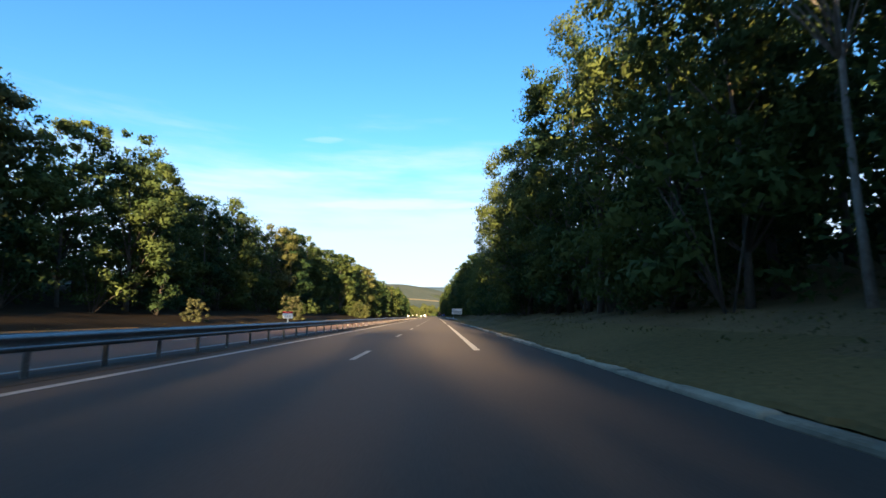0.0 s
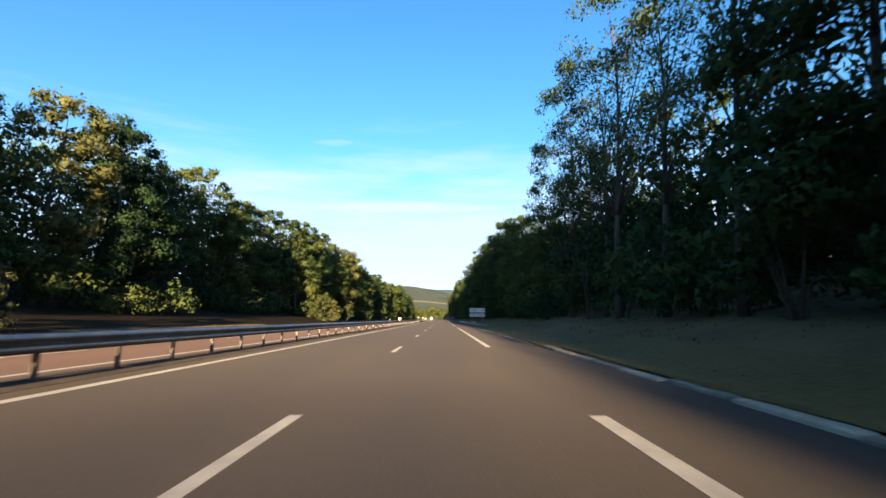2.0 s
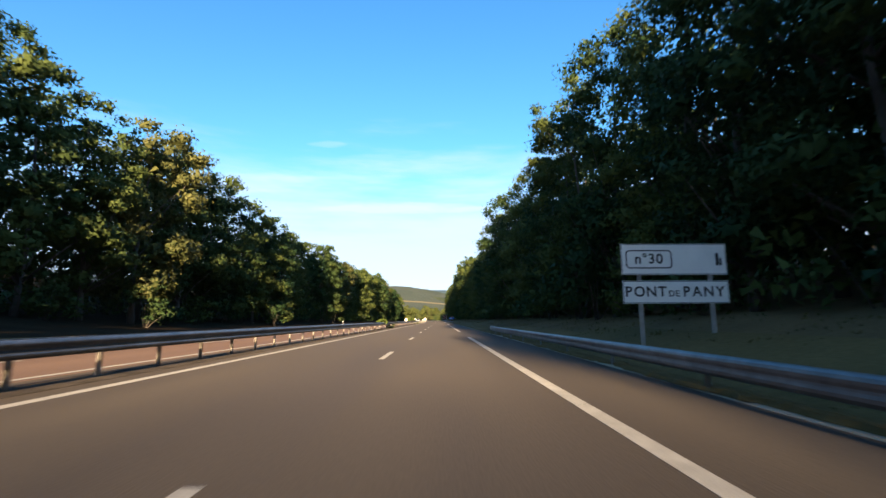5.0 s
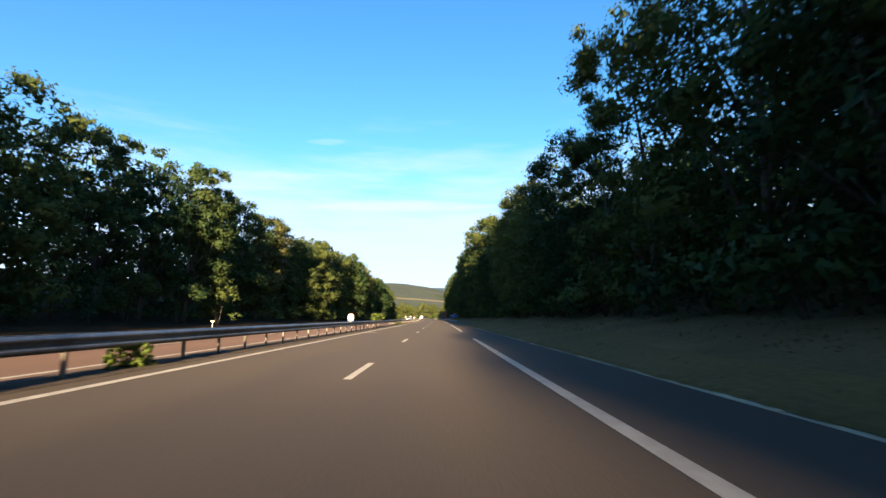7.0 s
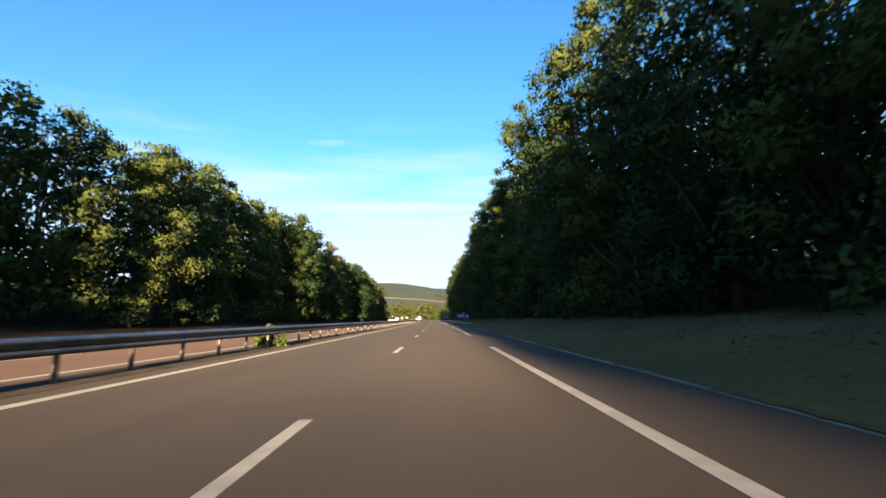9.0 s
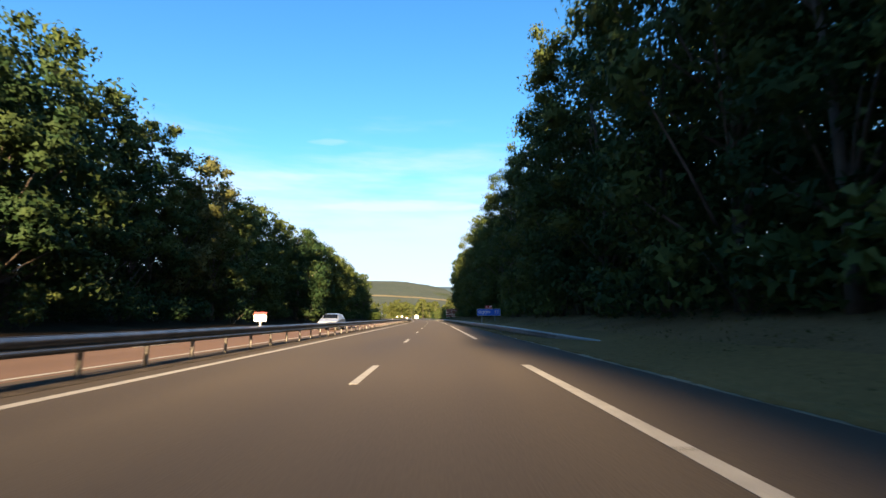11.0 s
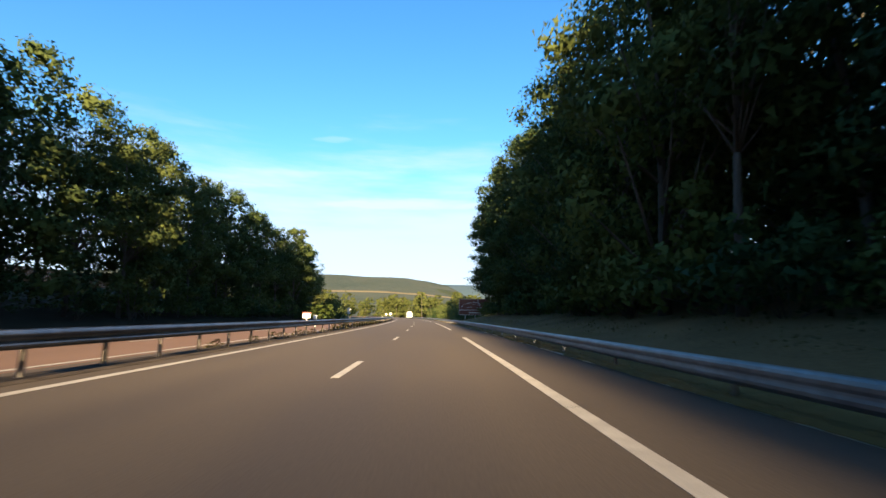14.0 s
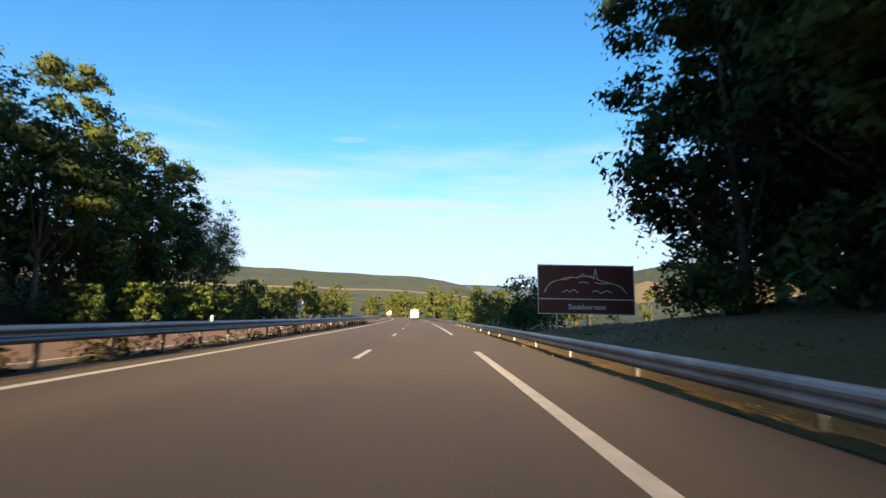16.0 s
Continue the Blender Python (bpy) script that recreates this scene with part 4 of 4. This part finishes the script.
SPARSE = tree_kind(6, "tall sparse tree with bare limbs and thin foliage", 21.0, 3.6, 0.42, 52, 6400, 0.16, trunk=0.2, sparse=1.0, fill=0.01)
PALE = tree_kind(7, "leaning tree with a pale trunk", 20.0, 3.4, 0.46, 44, 7000, 0.16, bark=BIRCH, trunk=0.105, lean=0.03, fill=0.1)


def shrub_kind(seed, label, height, radius, leaves, size, leaf, pointed=False, clump=1.0, n=26, low=0.0, broad=0.36):
    rng = np.random.default_rng(seed)
    hs = rng.random(n) ** (1.3 if pointed else 0.9)
    env = radius * ((1 - hs) ** 0.7 if pointed else np.sqrt(np.clip(1 - (hs * 1.0 - 0.25) ** 2 / 0.75, 0.05, 1)))
    ang = rng.random(n) * 2 * np.pi
    rr = env * rng.random(n) ** 0.5
    centres = np.stack([np.cos(ang) * rr, np.sin(ang) * rr, (0.15 - low) * height + hs * height * (0.75 + low)], 1)
    radii = radius * clump * (0.28 + 0.15 * rng.random(n)) * (1 - 0.4 * hs)
    quads, faces = leaf_quads(rng, centres, radii, leaves, size, -0.9 if broad < 0.3 else 0.25, broad)
    quads[:, :, 2] = np.maximum(quads[:, :, 2], 0.02)
    stems = [tube([(0.1 * math.cos(k), 0.1 * math.sin(k), -0.2), tuple(centres[k] * np.array([0.5, 0.5, 0.55])), tuple(centres[k])], [min(0.05, 0.007 * height), min(0.035, 0.005 * height), min(0.012, 0.002 * height)], 5) for k in range(7)]
    ob = thing("shrub", label, "shrub", "shrubs along the wood's edge")
    part("branchwork", tubes_mesh("branchwork", stems, BARK), BARK, ob)
    part("foliage", quad_mesh("foliage", quads, leaf, faces), leaf, ob)
    return ob


SHRUBS = [
    shrub_kind(21, "dense green shrub at the wood's edge", 4.6, 2.4, 1100, 0.27, LEAF),
    shrub_kind(22, "low spreading green shrub at the wood's edge", 3.2, 2.6, 1000, 0.27, LEAF),
    shrub_kind(23, "tall loose shrub at the wood's edge", 6.4, 2.3, 1150, 0.27, LEAF),
]
GOLD = shrub_kind(24, "golden-green conical bush beside the far verge", 5.6, 3.5, 22000, 0.30, LEAF_GOLD, pointed=True, clump=0.45, n=110, low=0.14, broad=0.11)
SILVER = shrub_kind(27, "pale grey-green leafy bush beside the far verge", 4.4, 2.3, 4200, 0.26, LEAF_PALE, clump=0.5, n=60, low=0.14, broad=0.19)
FRESH = shrub_kind(25, "bright green bush growing through the median", 1.6, 0.9, 2200, 0.11, LEAF_FRESH, clump=0.7, n=40)
SHOOT = shrub_kind(28, "bright green sapling rising above the median guardrail", 1.42, 0.62, 1100, 0.11, LEAF_FRESH, clump=0.8, n=18, low=-0.42)
WEED = shrub_kind(26, "dry brown weeds growing under the median guardrail", 0.66, 0.42, 300, 0.06, LEAF_DRY, clump=0.8)
SAPLING = shrub_kind(29, "loose bright green saplings beside the far verge", 4.0, 1.9, 2600, 0.19, LEAF_FRESH, clump=0.55, n=55)
PROTOTYPES = [SAPLING, WEED, SHOOT, *OPEN, SILVER, END_TREE, *FINE, *KINDS, SPARSE, PALE, *SHRUBS, GOLD, FRESH]


def plant(kind, y, o, size=1.0, turn=0.0, tall=1.0, sink=0.05):
    ob = copy_thing(kind, pose(float(road_x(y)) + o, y, ground_at(y, o) - sink, 0, 0, turn))
    ob.scale = (size, size, size * tall)
    return ob


def height_left(y):
    return float(np.interp(y, LEFT_Y, LEFT_H))


def height_right(y):
    return float(np.interp(y, RIGHT_Y, RIGHT_H))


def left_edge(y):
    """The far wood's edge, with single trees that stand forward."""
    return -27.4 + 1.2 * float(smooth01((y - 420) / 60)) + 2.5 * max(0.0, math.sin(y / 6.2 + 1.3 * math.sin(y / 29.0))) ** 3


def right_edge(y):
    """The near wood's edge, which draws back before the brown sign."""
    return 12.3 + 1.5 * float(smooth01((y - 412) / 45)) + 1.9 * math.exp(-((y - 132) / 13) ** 2)


def thin(y):
    """Share of thin, lacy trees in the near woods."""
    return max([s for a, b, s in THIN if a < y < b], default=0.0)


prng = random.Random(7)
KIND_H = [18.5, 17.0, 15.0, 19.5, 16.0]
y = -16.0
while y < 511:
    k = prng.choices(range(5), (4, 3, 4, 2, 1.3))[0]
    s = height_left(y) / KIND_H[k] * prng.uniform(0.93, 1.05)
    kind = KINDS[k]
    if 425 < y < 498 and prng.random() < 0.3:
        kind, s = OPEN[k % 2], height_left(y) / 18.5 * prng.uniform(0.96, 1.05)
    plant(kind, y, left_edge(y) + prng.uniform(-0.8, 0.7), s, prng.uniform(-45, 45))
    y += prng.uniform(3.9, 5.1)
y = -16.0
while y < 463:
    k = prng.choices(range(5), (4, 3, 3, 3, 0.7))[0]
    h = height_right(y) * prng.uniform(0.93, 1.06)
    kind, s = FINE[k], h / KIND_H[k]
    if prng.random() < thin(y):
        kind, s = SPARSE, h / 21.0
    if abs(y - 11) < 2.6:
        y += 5.2
    plant(kind, y, right_edge(y) + prng.uniform(-0.8, 1.2), min(s, 1.15), -74 + prng.uniform(-45, 45), s / min(s, 1.15))
    y += prng.uniform(4.8, 6.4)
# shrubs along both edges
y = -30.0
while y < 510:
    plant(prng.choice(SHRUBS), y, left_edge(y) + 1.9 + prng.uniform(-0.6, 0.6), prng.uniform(0.6, 1.1), prng.uniform(0, 360))
    y += prng.uniform(3.8, 7.5)
y = -20.0
while y < 474:
    if 4 < y < 15:
        y = 15.5
    plant(prng.choice(SHRUBS), y, right_edge(y) - 0.7 + prng.uniform(-0.5, 0.9), prng.uniform(0.7, 1.2), prng.uniform(0, 360))
    y += prng.uniform(3.2, 6.0)
# single plants that stand out
plant(PALE, 11.1, 12.5, 1.0, 40)
plant(GOLD, 133, -19.4, 1.0, 0)
plant(SILVER, 41.8, -19.2, 0.5, 80)
plant(SILVER, 68.2, -19.0, 0.85, 150)
for y, o, s in ((192.1, -5.2, 0.45), (196.0, -5.2, 0.55), (262.5, -5.2, 0.66)):
    plant(FRESH, y, o, s, y * 7)
plant(SHOOT, 184.0, -5.1, 1.0, 30)
plant(SHOOT, 237.0, -5.1, 1.28, 110)
for y in (374.5, 379, 381, 386.5, 394, 409, 412.5, 414.8, 416.1, 418.7, 420.2, 421.9, 424.4, 426, 427.8, 429.1):
    plant(WEED, y, -5.35, prng.uniform(0.5, 0.75), 70 * y)
for k in range(74):
    plant(WEED, 430 + 84 * k / 74 + prng.uniform(-0.8, 0.8), -5.3 + prng.uniform(-0.25, 0.1), prng.uniform(0.6, 1.25), 70 * k)
for k in range(5):
    plant(SAPLING, 484.5 + 4.1 * k, -18.8 - 1.8 * prng.random(), 0.62 + 0.06 * k + 0.2 * prng.random(), 50 * k)
for k in range(7):
    plant(SHRUBS[k % 2], 505 + 4.4 * k, -20.2 - 1.8 * prng.random(), 0.95 + 0.25 * prng.random(), 70 * k)
for k in range(16):
    plant(prng.choice(SHRUBS), 508 + 6.0 * k, 10.5 + 6 * prng.random(), 0.95 + 0.5 * prng.random(), 40 * k)
for y, o, s in ((468, 15.9, 1.16), (474, 14.4, 1.1), (463, 14.1, 1.15), (472, 19.5, 1.15), (477, 17.9, 0.95), (467, 19.0, 1.2), (460, 17.5, 1.2)):
    plant(END_TREE, y, o, s, -74 + 37 * math.sin(y * 3))


for y, o, s in ((472, 16.5, 1.0), (475.5, 18, 1.1), (477, 21, 1.2), (474, 23.5, 1.3), (479, 25, 1.2), (476, 28, 1.3), (470, 14.8, 0.8), (475.5, 13.4, 0.72), (476.5, 15.2, 0.85), (478, 17.2, 0.9), (474.5, 12.9, 0.5)):
    plant(SHRUBS[0], y, o, s, y * 31)


# tall trees added behind the edge to shade the last trees, before the woods end
for k in range(9):
    plant(KINDS[k % 4], 398 + 7.2 * k, 18.2 + 1.2 * math.sin(k * 2.1), 20.6 / KIND_H[k % 4], -74 + 50 * math.sin(k * 5))
# the last trees of the far woods
for y, o, h in ((512.5, -25.6, 15.4), (517.5, -26.4, 14.2), (508, -24.9, 13.0)):
    plant(OPEN[0], y, o, h / 18.5, y * 9)


# ---- woods behind the front trees ----
def woods(name, label, spots, leaves, size, leaf, seed):
    """Many trees in one mesh: crowns of leaf sprays on clumps, trunks beside them."""
    rng = np.random.default_rng(seed)
    base = [tree_parts(100 + seed * 10 + k, 17, 4.3, 0.2, 34, leaves, size * 1.3) for k in range(3)]
    crowns, sides, trunks = [], [], []
    for n, (x, y, z, h) in enumerate(spots):
        tubes, quads, faces = base[n % 3]
        f = h / 17
        a = rng.random() * 6.28
        ca, sa = math.cos(a), math.sin(a)
        rot = np.array([[ca, -sa, 0], [sa, ca, 0], [0, 0, 1]])
        crowns.append(quads @ rot.T * f + np.array([x, y, z]))
        sides.append(faces @ rot.T)
        v, fc = tubes[0]
        trunks.append(([tuple(rot @ np.array(p) * f + np.array([x, y, z])) for p in v], fc))
    ob = thing(name, label, "woods", kind="stuff")
    part("crowns", quad_mesh("crowns", np.concatenate(crowns), leaf, np.concatenate(sides)), leaf, ob)
    part("trunks", tubes_mesh("trunks", trunks, BARK), BARK, ob)
    return ob


spots = []
# the first row stands unseen behind the start, only for its shade
for row, o in enumerate((-26.5, -33.5)):
    y = -215.0
    while y < (-20, 500)[row]:
        oo = o + prng.uniform(-1.5, 1.5)
        spots.append((float(road_x(y)) + oo, y, ground_at(y, oo), height_left(y) * prng.uniform(0.92, 1.06)))
        y += prng.uniform(5.0, 7.5)
# unseen rows added across the road's back, heights set to shade its first metres
for n, y in enumerate((-153.0, -159.0, -166.0)):
    x = -6.0 + 2 * n
    while x < 52:
        o = x - float(road_x(y))
        spots.append((x, y + prng.uniform(-2, 2), ground_at(y, o), float(np.interp(x, [3, 9, 12.5, 16, 22], [18.4, 17.2, 17.8, 21.5, 22.0])) + prng.uniform(-0.5, 0.5)))
        x += prng.uniform(3.0, 4.2)
woods("woods", "dense broadleaf woods behind the wood's edge, with unseen rows added for shade", spots, 900, 0.29, LEAF, 1)
spots = []
# first and third rows: unseen behind the start, added to shade the verge
for row, o in enumerate((11.4, 17.2, 16.5, 22.5)):
    y = -190.0
    while y < (-20, 458, -20, 452)[row]:
        oo = o + prng.uniform(-1.5, 1.5)
        if prng.random() > 0.75 * thin(y):
            spots.append((float(road_x(y)) + oo, y, ground_at(y, oo), height_right(y) * (prng.uniform(0.88, 1.0) - 0.3 * thin(y) if row else prng.uniform(0.85, 1.0))))
        y += prng.uniform(4.0, 5.6)
woods("woods", "dark broadleaf woods beside the hard shoulder", spots, 860, 0.29, LEAF, 2)


def undergrowth(label, y0, y1, o0, o1, clumps, leaves, seed, top=5.5, size=0.42):
    """Low thicket between the trunks."""
    rng = np.random.default_rng(seed)
    y = y0 + (y1 - y0) * rng.random(clumps)
    x = road_x(y) + o0 + (o1 - o0) * rng.random(clumps)
    low = np.array([1 - 0.65 * thin(v) for v in y]) if o0 > 0 else 1.0
    z = ground_z(x, y) + 0.3 + top * low * rng.random(clumps) ** 1.3
    quads, faces = leaf_quads(rng, np.stack([x, y, z], 1), 0.9 + 0.9 * rng.random(clumps), leaves, size)
    tagged(new("undergrowth", quad_mesh("undergrowth", quads, LEAF, faces)), label, "undergrowth", kind="stuff")


undergrowth("dark thicket between the trunks beside the shoulder", -20, 476, 13.6, 19, 1900, 82000, 31, 8.0, 0.23)
undergrowth("dark thicket between the trunks of the far woods", -20, 436, -33, -27.6, 1450, 46000, 32, 7.0, 0.33)
undergrowth("thick growth on the bank below the far woods", -20, 175, -33, -28, 560, 19000, 36, 10.0, 0.36)
undergrowth("low thicket below the open trees of the far woods", 436, 508, -33, -26.5, 560, 26000, 35, 7.0, 0.30)
undergrowth("dark young growth deep in the woods beside the shoulder", -40, 476, 20, 33, 5200, 84000, 33, 12.0, 0.8)
undergrowth("dark young growth deep in the far woods", -40, 425, -42, -35, 2300, 30000, 34, 13.0, 0.75)
# trees in the valley, where the road turns away; their sunlight is put into the leaf colour
spots = []
for k in range(110):
    y = 625 + 270 * prng.random()
    x = float(road_x(y)) + prng.choice((prng.uniform(16, 120), prng.uniform(15, 50), prng.uniform(-140, -24)))
    spots.append((x, y, float(ground_z(x, y)), prng.uniform(11, 16) * (1 + (y - 625) / 450)))
for k in range(75):
    y = 905 + 110 * prng.random()
    x = -270 + 380 * (k + prng.random()) / 75
    spots.append((x, y, float(ground_z(x, y)), prng.uniform(20, 29)))
for k in range(36):
    y = 560 + 90 * prng.random()
    x = float(road_x(y)) - prng.uniform(24, 90)
    spots.append((x, y, float(ground_z(x, y)), prng.uniform(8, 13)))
woods("valley_trees", "green trees in the valley ahead, sunlight put into their leaf colour", spots, 560, 0.62, LEAF_VALLEY, 3)

# ---- fallen wood and litter on the verge ----
for n, (y, o, turn, length) in enumerate(((50.5, 11.0, 70, 2.2), (52.6, 11.4, 100, 1.7), (53.4, 10.7, 55, 1.3), (57.5, 10.9, 80, 1.6), (88.5, 9.9, 75, 1.5), (92, 10.4, 95, 1.2))):
    stick = tagged(new("fallen_branch", tubes_mesh("fallen_branch", [tube([(-length / 2, 0, 0.10), (-0.1, 0.06, 0.22), (length / 2, 0, 0.16)], [0.05, 0.04, 0.02], 6), tube([(0.1, 0.05, 0.2), (0.35, 0.3, 0.42)], [0.025, 0.012], 5)], BIRCH)), "pale fallen branch lying at the wood's edge", "branch", "fallen branches")
    stick.matrix_basis = pose(float(road_x(y)) + o, y, ground_at(y, o), 0, 0, turn)
plant(WEED, 32.4, 5.15, 0.75, 20, 0.35)
plant(WEED, 33.0, 5.3, 0.6, 120, 0.35)


# ---- grass on the verges ----
def grass(name, label, y0, y1, o0, o1, count, height, seed):
    rng = np.random.default_rng(seed)
    y = y0 + (y1 - y0) * rng.random(count)
    o = o0 + (o1 - o0) * rng.random(count) - draw_in(y)
    x = road_x(y) + o
    z = ground_z(x, y) - 0.02
    h = height * (0.35 + 0.6 * rng.random(count) ** 2)
    a = rng.random(count) * 6.283
    w = 0.02 + 0.03 * rng.random(count)
    tip = np.stack([x + 0.4 * h * rng.normal(size=count), y + 0.4 * h * rng.normal(size=count), z + h], 1)
    dx, dy = np.cos(a) * w, np.sin(a) * w
    base = np.stack([x, y, z], 1)
    side = np.stack([dx, dy, 0 * dx], 1)
    mid = base * 0.45 + tip * 0.55 - np.array([0, 0, 0.02])
    quads = np.stack([base - side, base + side, tip, mid - side * 0.8], 1)
    return tagged(new(name, quad_mesh(name, quads, BLADE)), label, "grass", kind="stuff")


grass("verge_grass", "short dry and green grass on the verge", -8, 490, 5.8, 9.2, 22000, 0.06, 5)
grass("kerb_grass", "grass tufts hanging over the kerb", -8, 490, 5.52, 5.95, 9000, 0.09, 9)
grass("bank_grass", "longer dry grass on the bank below the woods", -8, 490, 8.5, 12, 16000, 0.13, 6)
grass("far_verge_grass", "brown dry grass on the far verge", -5, 180, -18.3, -16.5, 2500, 0.08, 8)

for ob in PROTOTYPES:
    for o in (*ob.children_recursive, ob):
        bpy.data.objects.remove(o)
